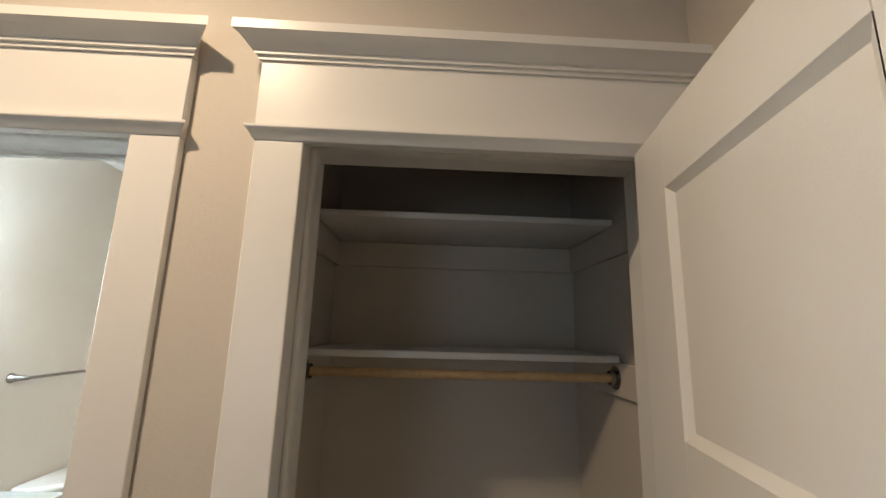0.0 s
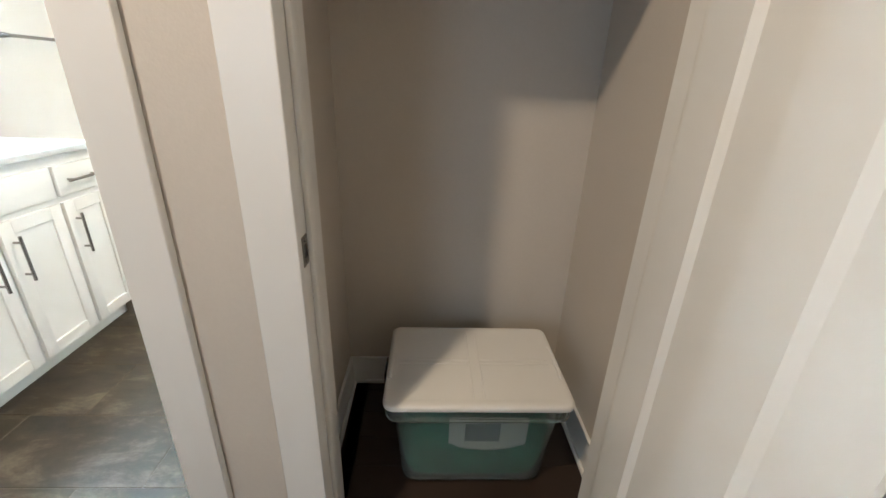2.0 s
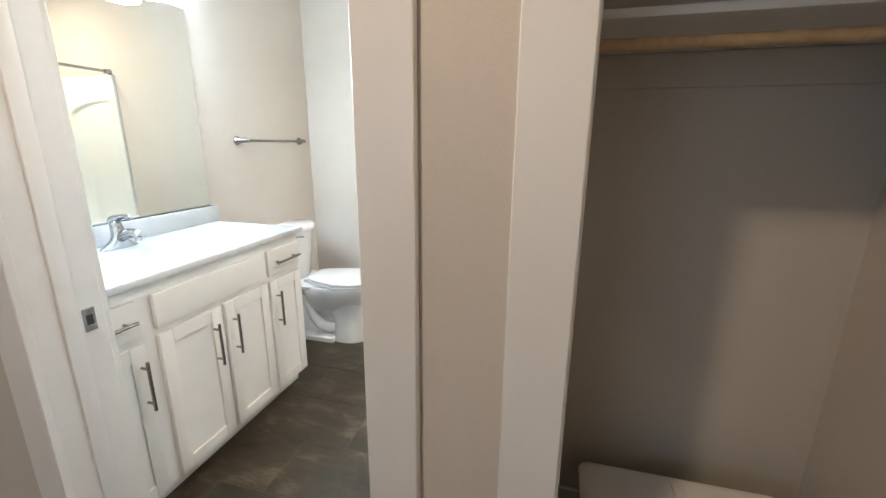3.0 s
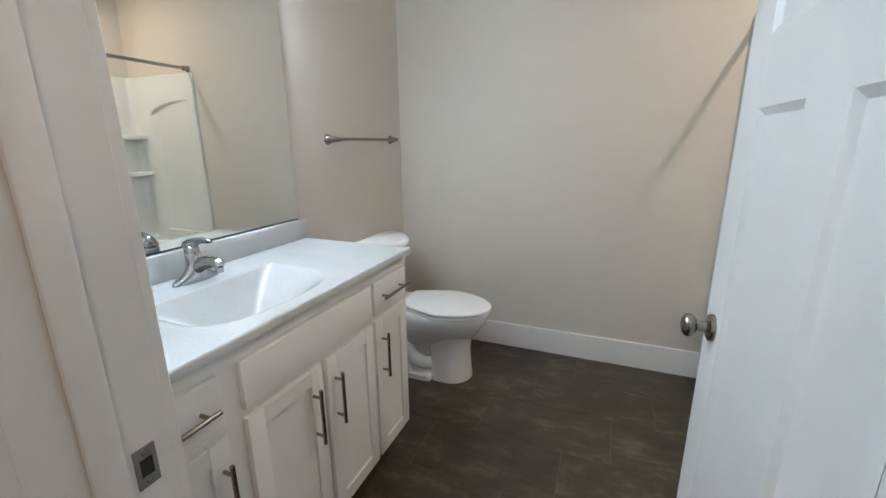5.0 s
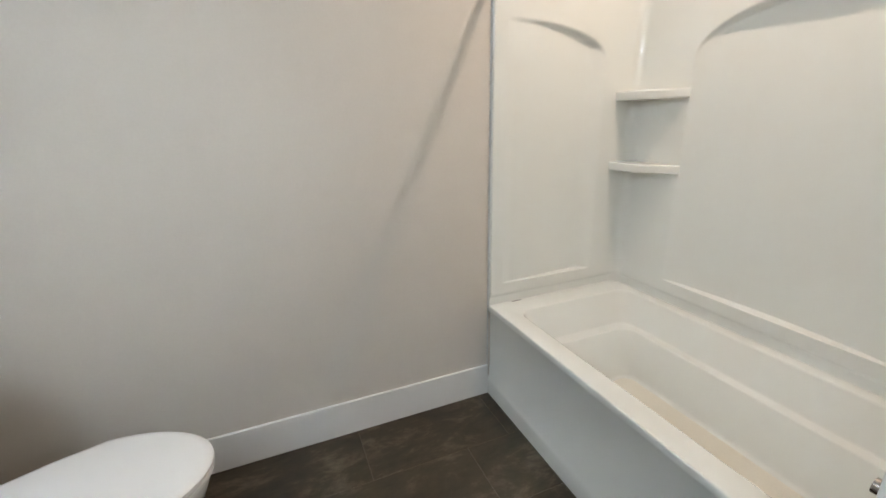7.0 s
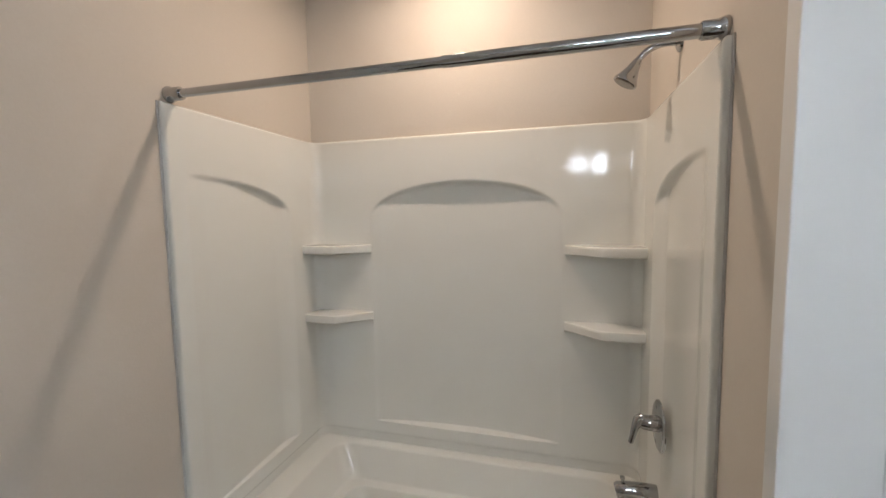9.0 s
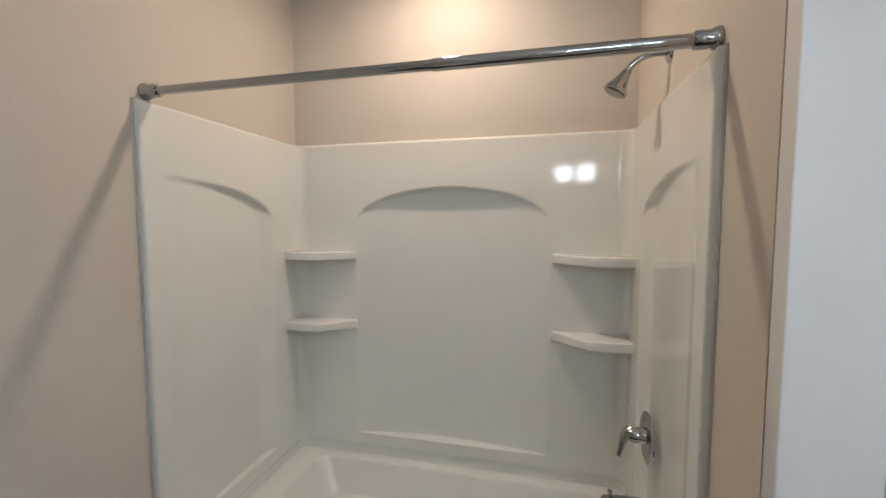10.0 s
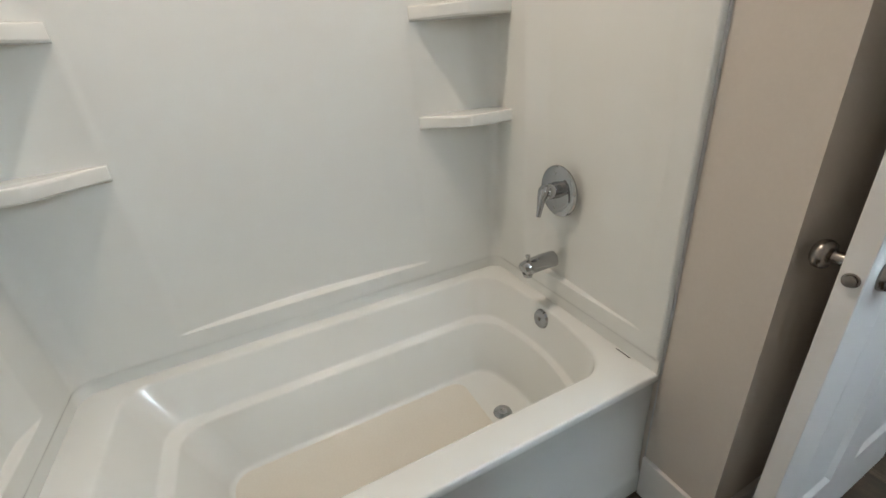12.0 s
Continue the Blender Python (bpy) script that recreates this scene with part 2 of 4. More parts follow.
bm = box(EAST + ALC, HALL_S, 0, 0.72, NORTH, CEIL)
for x0, y0, y1 in ((EAST, HALL_S, BATH_FACE), (CLOSET_R, BATH_FACE, CLOSET_BACK), (EAST, CLOSET_BACK, TUB_S - ALC)):
    add_box(bm, x0, y0, 0, EAST + ALC, y1, CEIL)
add_box(bm, EAST, TUB_S - ALC, ALC_TOP, EAST + ALC, NORTH, CEIL)
structure("wall_east", bm, PAINT, "greige painted wall behind the tub and closet", "wall")
bm = box(RETURN_X, CLOSET_BACK, 0, EAST + 0.001, TUB_S - ALC, CEIL)
add_box(bm, RETURN_X, TUB_S - ALC, 0, ALC_X, TUB_S, CEIL)
add_box(bm, ALC_X, TUB_S - ALC, ALC_TOP, EAST, TUB_S, CEIL)
structure("wall_closet_back", bm, PAINT, "greige wall between closet and bathtub", "wall")
structure("wall_closet_side", box(RETURN_X, BATH_FACE, 0, CLOSET_L, CLOSET_BACK, CEIL), PAINT, "greige wall between closet and bathroom", "wall")
structure("wall_hall_west", box(HALL_W - 0.13, HALL_S, 0, HALL_W, HALL_FACE, CEIL), PAINT, "greige painted hall wall", "wall")
bm = bmesh.new()
WX0, WX1, WZ0, WZ1 = -1.70, -0.80, 0.92, 2.12
for x0, x1, z0, z1 in ((HALL_W - 0.13, WX0, 0, CEIL), (WX1, 0.72, 0, CEIL), (WX0, WX1, 0, WZ0), (WX0, WX1, WZ1, CEIL)):
    add_box(bm, x0, HALL_S - 0.13, z0, x1, HALL_S, z1)
structure("wall_hall_end", bm, PAINT, "greige painted wall at the hall's end", "wall")
structure("ceiling_bathroom", box(-2.3, BATH_FACE, CEIL, 0.72, NORTH + 0.13, CEIL + 0.1), CEILING, "flat white bathroom ceiling", "ceiling")
structure("ceiling_hall", box(-2.3, HALL_S - 0.13, CEIL, 0.72, BATH_FACE, CEIL + 0.1), CEILING, "flat white hall ceiling", "ceiling")

# window in the hall's end wall
win = root("window_1", label="plain white-framed hall window letting in daylight", category="window", kind="structure")
for x0, x1, z0, z1 in ((WX0, WX0 + 0.03, WZ0, WZ1), (WX1 - 0.03, WX1, WZ0, WZ1), (WX0 + 0.03, WX1 - 0.03, WZ0, WZ0 + 0.03), (WX0 + 0.03, WX1 - 0.03, WZ1 - 0.03, WZ1)):
    part("window_frame", box(x0, HALL_S - 0.11, z0, x1, HALL_S - 0.04, z1), TRIM, win, smooth=0)
sky_card = bpy.data.materials.new("daylight sky")
sky_card.use_nodes = True
sky_card.node_tree.nodes["Principled BSDF"].inputs["Emission Color"].default_value = (*DAY, 1)
sky_card.node_tree.nodes["Principled BSDF"].inputs["Emission Strength"].default_value = 1.2
tagged(part("backdrop", box(WX0 - 0.3, HALL_S - 0.42, WZ0 - 0.3, WX1 + 0.3, HALL_S - 0.40, WZ1 + 0.3), sky_card, None, smooth=0), "pale overcast sky beyond the window", "sky", kind="structure")

# sub-floors; tiles and planks lie on them at the end of the script
bath_bed = box(-2.3, 0.86, -0.06, RETURN_X + 0.06, NORTH + 0.13, -0.0012)
add_box(bath_bed, RETURN_X + 0.06, CLOSET_BACK + 0.06, -0.06, 0.72, NORTH + 0.13, -0.0012)
floor_bath = structure("floor_bathroom", bath_bed, GROUT, "brown slate-look tile floor with thin grout", "floor")
bm = box(-2.3, HALL_S - 0.13, -0.06, 0.72, 0.86, -0.004)
add_box(bm, RETURN_X + 0.06, 0.86, -0.06, 0.72, CLOSET_BACK + 0.06, -0.004)
floor_wood = structure("floor_wood", bm, BLACK, "dark stained wooden plank floor", "floor")


# ---------------------------------------------------------------- trim
def board(name, x0, y0, z0, x1, y1, z1, label, bevel=0.002):
    return structure(name, box(x0, y0, z0, x1, y1, z1, bevel, 1), TRIM, label, "trim", 30)


def casing(left, right, right_limit=None):
    """Craftsman casing on the hall side: two legs, a fillet, a head board and a crown."""
    w, d = 0.086, 0.02
    f = HALL_FACE
    case = root("door_casing", label="white craftsman door casing with crown head", category="door casing", kind="structure")
    lo, ro = left - w, min(right + w, right_limit or 9)
    part("leg", box(lo, f - d, 0, left + 0.003, f, 2.019, 0.002, 1), TRIM, case)
    part("leg", box(right - 0.003, f - d, 0, ro, f, 2.019, 0.002, 1), TRIM, case)
    free = right_limit is None

    def moulding(name, prof):
        """A section run along the head, returned at its free ends."""
        rings = []
        for side in (0, 1):
            ring = []
            for out, z in prof:
                over = max(out - 0.02, 0)
                ring.append(((lo - over) if side == 0 else (ro + (over if free else 0)), f - out, z))
            rings.append(ring)
        part(name, loft(rings), TRIM, case, smooth=25)

    moulding("fillet", [(0.0, 2.019), (0.0205, 2.019), (0.023, 2.021), (0.031, 2.035), (0.035, 2.038), (0.036, 2.040), (0.036, 2.044), (0.0, 2.044)])
    part("head_board", box(lo - 0.002, f - d - 0.003, 2.044, ro + (0.002 if right_limit is None else 0), f, 2.190, 0.001, 1), TRIM, case)
    moulding("crown", [(0.0, 2.180), (0.028, 2.180), (0.028, 2.1875), (0.034, 2.1885), (0.034, 2.196), (0.038, 2.198), (0.046, 2.205),
                       (0.056, 2.213), (0.064, 2.2165), (0.066, 2.2175), (0.066, 2.236), (0.0, 2.236)])
    return case


casing(BATH_L, BATH_R)
casing(CL_L, CL_R, right_limit=EAST)


def jamb(left, right, stop_y0, stop_y1):
    """The lining of a doorway with its stop."""
    lining = root("door_jamb", label="white painted door jamb with stop", category="door jamb", kind="structure")
    y0, y1 = HALL_FACE - 0.002, BATH_FACE + 0.002
    part("side", box(left - T + 0.002, y0, 0, left, y1, HEAD, 0.002, 1), TRIM, lining)
    part("side", box(right, y0, 0, right + T - 0.002, y1, HEAD, 0.002, 1), TRIM, lining)
    part("head", box(left - T + 0.002, y0, HEAD, right + T - 0.002, y1, HEAD + T - 0.002, 0.002, 1), TRIM, lining)
    s = 0.011
    part("stop", box(left, stop_y0, 0, left + s, stop_y1, HEAD - s, 0.004, 2), TRIM, lining)
    part("stop", box(right - s, stop_y0, 0, right, stop_y1, HEAD - s, 0.004, 2), TRIM, lining)
    part("stop", box(left, stop_y0, HEAD - s, right, stop_y1, HEAD, 0.004, 2), TRIM, lining)
    return lining


jamb_bath = jamb(BATH_L, BATH_R, 0.822, 0.860)
jamb_closet = jamb(CL_L, CL_R, 0.812, 0.848)

# casing on the bathroom side of its doorway
case = root("door_casing", label="flat white door casing inside the bathroom", category="door casing", kind="structure")
part("leg", box(BATH_L - 0.086, BATH_FACE, 0, BATH_L - 0.004, BATH_FACE + 0.018, 2.034, 0.002, 1), TRIM, case)
part("leg", box(BATH_R + 0.004, BATH_FACE, 0, RETURN_X - 0.004, BATH_FACE + 0.012, 2.034, 0.002, 1), TRIM, case)
part("head_board", box(BATH_L - 0.086, BATH_FACE, 2.036, RETURN_X - 0.004, BATH_FACE + 0.018, 2.16, 0.002, 1), TRIM, case)

BASE = 0.163
base_label = "tall flat white baseboard"
board("baseboard", WEST + 0.013, NORTH - 0.013, 0, -0.222, NORTH, BASE, base_label)
board("baseboard", WEST, 2.106, 0, WEST + 0.013, NORTH, BASE, base_label)
board("baseboard", RETURN_X - 0.013, BATH_FACE + 0.014, 0, RETURN_X, TUB_S + 0.013, BASE, base_label)
board("baseboard", RETURN_X, TUB_S, 0, -0.222, TUB_S + 0.013, BASE, base_label)
CB = 0.128
board("baseboard", CLOSET_L, BATH_FACE + 0.003, 0, CLOSET_L + 0.012, CLOSET_BACK, CB, "white closet baseboard")
board("baseboard", CLOSET_R - 0.012, BATH_FACE + 0.003, 0, CLOSET_R, CLOSET_BACK, CB, "white closet baseboard")
board("baseboard", CLOSET_L + 0.012, CLOSET_BACK - 0.012, 0, CLOSET_R - 0.012, CLOSET_BACK, CB, "white closet baseboard")
board("trim", CLOSET_L + 0.012, BATH_FACE + 0.003, 0, CLOSET_L + 0.026, CLOSET_BACK - 0.026, 0.018, "white quarter-round shoe moulding", 0.005)
board("trim", CLOSET_R - 0.026, BATH_FACE + 0.003, 0, CLOSET_R - 0.012, CLOSET_BACK - 0.026, 0.018, "white quarter-round shoe moulding", 0.005)
board("trim", CLOSET_L + 0.012, CLOSET_BACK - 0.026, 0, CLOSET_R - 0.012, CLOSET_BACK - 0.012, 0.018, "white quarter-round shoe moulding", 0.005)
board("baseboard", HALL_W, HALL_FACE - 0.013, 0, BATH_L - 0.088, HALL_FACE, BASE, base_label)
board("baseboard", BATH_R + 0.088, HALL_FACE - 0.013, 0, CL_L - 0.088, HALL_FACE, BASE, base_label)
board("baseboard", EAST - 0.013, HALL_S, 0, EAST, HALL_FACE - 0.022, BASE, base_label)
# casing and door on the hall's west wall
board("trim", HALL_W, 0.645, 0, HALL_W + 0.018, 0.735, 2.05, "flat white door casing")
board("trim", HALL_W, -0.31, 0, HALL_W + 0.018, -0.22, 2.05, "flat white door casing")
board("trim", HALL_W, -0.33, 2.052, HALL_W + 0.02, 0.75, 2.19, "flat white head casing")


# ---------------------------------------------------------------- doors
def panel_face(bm, x0, x1, z0, z1, y_face, y_in, slope=0.014):
    """A sunk panel with sloping sides, seen from the side of y_face."""
    outer = [(x0, y_face, z0), (x1, y_face, z0), (x1, y_face, z1), (x0, y_face, z1)]
    mid = [(x0 + 0.003, y_in + (y_face - y_in) * 0.75, z0 + 0.003), (x1 - 0.003, y_in + (y_face - y_in) * 0.75, z0 + 0.003),
           (x1 - 0.003, y_in + (y_face - y_in) * 0.75, z1 - 0.003), (x0 + 0.003, y_in + (y_face - y_in) * 0.75, z1 - 0.003)]
    inner = [(x0 + slope, y_in, z0 + slope), (x1 - slope, y_in, z0 + slope), (x1 - slope, y_in, z1 - slope), (x0 + slope, y_in, z1 - slope)]
    loft([outer, mid, inner], cap_first=False, bm=bm)


def knob(parent, x, z, y, out):
    """A round knob on its rose, standing out along +y or -y."""
    k = part("knob", lathe([(0.0, 0.0), (0.032, 0.0), (0.0325, 0.004), (0.030, 0.010), (0.023, 0.013), (0.013, 0.015), (0.0115, 0.030),
                            (0.013, 0.034), (0.022, 0.037), (0.0265, 0.043), (0.0275, 0.050), (0.0255, 0.057), (0.018, 0.063),
                            (0.008, 0.0655), (0.0, 0.066)], (x, y, z), (0, out, 0), 36), NICKEL, parent, "satin nickel door knob")
    return k


def panel_door(name, width, label, knob_z=0.93, two_knobs=True, st=0.122, mu=0.128):
    """A door leaf along +x from its hinge, thickness in y, with one wide panel over two tall ones."""
    t = 0.035
    h = t / 2
    leaf = root(name, label=label, category="door", kind="structure")
    z = [0.006, 0.225, 1.410, 1.540, 1.912, 2.022]
    mid0, mid1 = width / 2 - mu / 2, width / 2 + mu / 2
    part("stile", box(0, -h, z[0], st, h, z[5], 0.0015, 1), DOOR, leaf)
    part("stile", box(width - st, -h, z[0], width, h, z[5], 0.0015, 1), DOOR, leaf)
    part("rail", box(st, -h, z[0], width - st, h, z[1]), DOOR, leaf, smooth=0)
    part("rail", box(st, -h, z[2], width - st, h, z[3]), DOOR, leaf, smooth=0)
    part("rail", box(st, -h, z[4], width - st, h, z[5]), DOOR, leaf, smooth=0)
    part("mullion", box(mid0, -h, z[1], mid1, h, z[2]), DOOR, leaf, smooth=0)
    for x0, x1, z0, z1 in ((st, mid0, z[1], z[2]), (mid1, width - st, z[1], z[2]), (st, width - st, z[3], z[4])):
        bm = bmesh.new()
        panel_face(bm, x0, x1, z0, z1, -h, -h + 0.009)
        panel_face(bm, x0, x1, z0, z1, h, h - 0.009)
        part("panel", bm, DOOR, leaf, smooth=20)
    knob(leaf, width - 0.070, knob_z, -h, -1)
    if two_knobs:
        knob(leaf, width - 0.070, knob_z, h, 1)
    bm = lathe([(0.0, 0.0), (0.0125, 0.0), (0.0125, 0.0015), (0.0095, 0.002), (0.0095, 0.009), (0.0, 0.0095)], (width - 0.001, 0, knob_z), (1, 0, 0), 24)
    part("latch", bm, NICKEL, leaf, "small metal latch plate")
    return leaf


def hinge(parent, at, z0):
    bm = bmesh.new()
    for i in range(3):
        lathe([(0.0, 0), (0.0065, 0.0005), (0.0065, 0.028), (0.0, 0.0285)], (at[0], at[1], z0 + i * 0.0295), (0, 0, 1), 12, bm)
    return part("hinge", bm, BRONZE, parent, "dark metal hinge")


# bathroom door, swung open past a right angle into the room; the leaf runs along +y
BATH_SWING = -0.8
bath_door = panel_door("door_1", 0.791, "white panelled bathroom door standing open, satin nickel knobs")
bath_door.matrix_basis = pose(BATH_R + 0.029, BATH_FACE + 0.016, 0, 0, 0, 90 - BATH_SWING) @ pose(0, 0.0175, 0)
for z in (0.18, 0.98, 1.78):
    hinge(bath_door, (-0.006, -0.0175), z)

# closet door, swung open into the hall; its leaf runs back along -y
CLOSET_SWING = 10.0
closet_door = panel_door("door_2", 0.62, "white panelled closet door standing open", st=0.128, mu=0.114)
closet_door.matrix_basis = pose(CL_R - 0.030, HALL_FACE - 0.026, 0, 0, 0, 270 - CLOSET_SWING) @ pose(0, -0.0175, 0)
for z in (0.18, 0.98, 1.78):
    hinge(closet_door, (-0.006, 0.0175), z)

hall_door = panel_door("door_3", 0.855, "closed white panelled hall door", two_knobs=False)
hall_door.matrix_basis = pose(HALL_W - 0.012, -0.215, 0, 0, 0, 90)


def strike(name, x, y, z, facing, parent):
    bm = bmesh.new()
    o = facing * 0.0022
    for z0, z1, y0, y1 in ((z - 0.029, z - 0.013, -0.014, 0.014), (z + 0.013, z + 0.029, -0.014, 0.014), (z - 0.013, z + 0.013, -0.014, -0.008), (z - 0.013, z + 0.013, 0.008, 0.014)):
        add_box(bm, x, y + y0, z0, x + o, y + y1, z1)
    p = part(name, bm, NICKEL, parent, "satin metal strike plate", 0)
    part("pocket", box(x - facing * 0.001, y - 0.008, z - 0.013, x + facing * 0.0008, y + 0.008, z + 0.013), BLACK, p, smooth=0)
    for dz in (-0.021, 0.021):
        part("screw", lathe([(0.0, 0.0), (0.0042, 0.0), (0.003, 0.0012), (0.0, 0.0014)], (x + o, y, z + dz), (facing, 0, 0), 12), NICKEL, p)
    return p


strike("strike_plate", BATH_L, 0.884, 0.938, 1, jamb_bath)
strike("strike_plate", CL_L, 0.793, 0.938, 1, jamb_closet)

# light switch on the hall wall
sw = root("light_switch", label="white toggle light switch on the hall wall", category="light switch")
part("cover_plate", box(-1.566, HALL_FACE - 0.006, 1.118, -1.494, HALL_FACE, 1.235, 0.003, 2), SWITCH, sw)
part("toggle", box(-1.535, HALL_FACE - 0.018, 1.168, -1.525, HALL_FACE - 0.004, 1.186, 0.002, 2), SWITCH, sw)
for z in (1.146, 1.207):
    part("screw", lathe([(0, 0), (0.003, 0), (0.002, 0.001), (0, 0.0012)], (-1.530, HALL_FACE - 0.006, z), (0, -1, 0), 10), SWITCH, sw)


# ---------------------------------------------------------------- ceiling lamps and vent
def can_lamp(at, label):
    lamp = root("recessed_lamp", label=label, category="ceiling lamp")
    part("trim_ring", lathe([(0.052, -0.012), (0.075, -0.012), (0.085, -0.006), (0.086, 0.0), (0.05, 0.0)], (at[0], at[1], CEIL), (0, 0, 1), 40), CEILING, lamp)
    part("lens", lathe([(0.0, 0), (0.052, 0), (0.052, 0.003), (0.0, 0.003)], (at[0], at[1], CEIL - 0.008), (0, 0, 1), 32), LENS, lamp)


can_lamp(HALL_LAMP, "round recessed ceiling lamp giving warm light in the hall")
can_lamp(TUB_LAMP, "round recessed ceiling lamp above the bathtub")
vent = root("ceiling_vent", label="white slatted exhaust vent on the bathroom ceiling", category="vent")
VX, VY = -1.90, 2.66
part("backing", box(VX - 0.11, VY - 0.11, CEIL - 0.006, VX + 0.11, VY + 0.11, CEIL), BLACK, vent, smooth=0)
bm = bmesh.new()
for x0, y0, x1, y1 in ((-0.14, -0.14, 0.14, -0.11), (-0.14, 0.11, 0.14, 0.14), (-0.14, -0.11, -0.11, 0.11), (0.11, -0.11, 0.14, 0.11)):
    add_box(bm, VX + x0, VY + y0, CEIL - 0.014, VX + x1, VY + y1, CEIL)
part("frame", bm, SWITCH, vent, smooth=0)
for i in range(9):
    y = VY - 0.10 + i * 0.025
    part("slat", box(VX - 0.11, y - 0.007, CEIL - 0.012, VX + 0.11, y + 0.007, CEIL - 0.008), SWITCH, vent, smooth=0)


# ---------------------------------------------------------------- closet
def shelf(z, label):
    s = root("closet_shelf", label=label, category="shelf", group="closet shelves")
    part("board", box(CLOSET_L + 0.014, 1.17, z - 0.019, CLOSET_R - 0.014, CLOSET_BACK - 0.014, z, 0.003, 2), TRIM, s)
    part("cleat", box(CLOSET_L + 0.013, CLOSET_BACK - 0.013, z - 0.109, CLOSET_R - 0.013, CLOSET_BACK, z - 0.0195, 0.0015, 1), PAINT, s)
    part("cleat", box(CLOSET_L, 1.06, z - 0.109, CLOSET_L + 0.013, CLOSET_BACK, z - 0.0195, 0.0015, 1), PAINT, s)
    part("cleat", box(CLOSET_R - 0.013, 1.06, z - 0.109, CLOSET_R, CLOSET_BACK, z - 0.0195, 0.0015, 1), PAINT, s)
    return s


shelf(1.625, "painted white lower closet shelf above the hanging rod")
shelf(2.014, "painted white upper closet shelf in shadow")
rod = root("closet_rod", label="pale wooden closet rod in metal cups", category="hanging rod")
RY, RZ = 1.203, 1.564
part("pole", tube([(CLOSET_L + 0.02, RY, RZ), (0.13, RY, RZ - 0.001), (CLOSET_R - 0.02, RY, RZ)], 0.0125, 20), OAK, rod)
for x, d in ((CLOSET_L + 0.013, 1), (CLOSET_R - 0.013, -1)):
    part("cup", lathe([(0.0, 0.0), (0.032, 0.0), (0.032, 0.003), (0.0205, 0.005), (0.0205, 0.018), (0.018, 0.018), (0.018, 0.006), (0.0, 0.006)], (x, RY, RZ), (d, 0, 0), 28), NICKEL, rod, "brushed metal rod cup")

# storage bin on the closet floor
bin_box = root("storage_bin", label="cloudy clear plastic storage bin with white lid on the closet floor", category="storage bin")
BX0, BX1, BY0, BY1 = -0.100, 0.460, 0.998, 1.404
wall_rings = []
for z, ins in ((0.002, 0.060), (0.004, 0.051), (0.012, 0.046), (0.03, 0.044), (0.285, 0.024), (0.292, 0.020), (0.296, 0.010), (0.302, 0.007), (0.330, 0.005), (0.350, 0.003)):
    wall_rings.append(rounded(BX0 + ins, BX1 - ins, BY0 + ins, BY1 - ins, 0.045, z, 6))
inner_rings = []
for z, ins in ((0.350, 0.006), (0.302, 0.010), (0.296, 0.014), (0.285, 0.027), (0.03, 0.047), (0.008, 0.056)):
    inner_rings.append(rounded(BX0 + ins, BX1 - ins, BY0 + ins, BY1 - ins, 0.043, z, 6))
part("tub", loft(wall_rings + inner_rings), CLEAR, bin_box, "cloudy translucent plastic tub")
part("rim_band", loft([rounded(BX0 + ins, BX1 - ins, BY0 + ins, BY1 - ins, 0.044, z, 6) for z, ins in ((0.306, 0.006), (0.306, 0.001), (0.309, -0.001), (0.316, -0.001), (0.319, 0.001), (0.319, 0.004))], cap_first=False, cap_last=False), CLEAR, bin_box)
lid_rings = []
for z, ins in ((0.351, -0.002), (0.352, -0.005), (0.362, -0.006), (0.367, -0.004), (0.3695, 0.000), (0.3705, 0.006), (0.3705, 0.020), (0.3695, 0.024), (0.3690, 0.028), (0.3690, 0.055)):
    lid_rings.append(rounded(BX0 + ins, BX1 - ins, BY0 + ins, BY1 - ins, 0.034, z, 6))
lid = part("lid", loft(lid_rings), LID, bin_box, "white textured plastic lid")
LX, LY = (BX0 + BX1) / 2, (BY0 + BY1) / 2
for dx in (-0.017, 0.017):
    part("rib", box(LX + dx - 0.0025, BY0 + 0.030, 0.3685, LX + dx + 0.0025, BY1 - 0.030, 0.3718, 0.0012, 1), LID, lid)
for x0, x1 in ((BX0 + 0.030, LX - 0.019), (LX + 0.019, BX1 - 0.030)):
    for dy in (-0.010, 0.010):
        part("rib", box(x0, LY + dy - 0.002, 0.3685, x1, LY + dy + 0.002, 0.3718, 0.0012, 1), LID, lid)
for x0, x1 in ((BX0 + 0.001, BX0 + 0.013), (BX1 - 0.013, BX1 - 0.001)):
    part("grip", box(x0, LY - 0.085, 0.366, x1, LY + 0.085, 0.3745, 0.003, 2), LID, lid)
for x, d in ((BX0 - 0.004, -1), (BX1 + 0.004, 1)):
    part("clip", box(min(x, x + d * 0.012), LY - 0.040, 0.272, max(x, x + d * 0.012), LY + 0.050, 0.350, 0.004, 2), BLACK, bin_box, "black plastic lid clip")
cloth_rings = []
for k, (z, ins) in enumerate(((0.0095, 0.066), (0.05, 0.054), (0.11, 0.050), (0.17, 0.046), (0.225, 0.044), (0.262, 0.052), (0.275, 0.085))):
    ring = rounded(BX0 + ins, BX1 - ins, BY0 + ins + 0.004, BY1 - ins, 0.045, z, 6)
    cloth_rings.append([p + Vector((0.003 * math.sin(3 * i + k), 0.003 * math.cos(2 * i + 2 * k), 0.004 * math.sin(1.7 * i + k) if z > 0.02 else 0.0)) for i, p in enumerate(ring)])
tagged(part("folded_cloth", loft(cloth_rings), TEAL), "green folded cloth packed inside the bin", "cloth")
sheet = root("paper_sheet", label="white printed sheet inside the bin's front", category="paper")
N_SHEET = 16
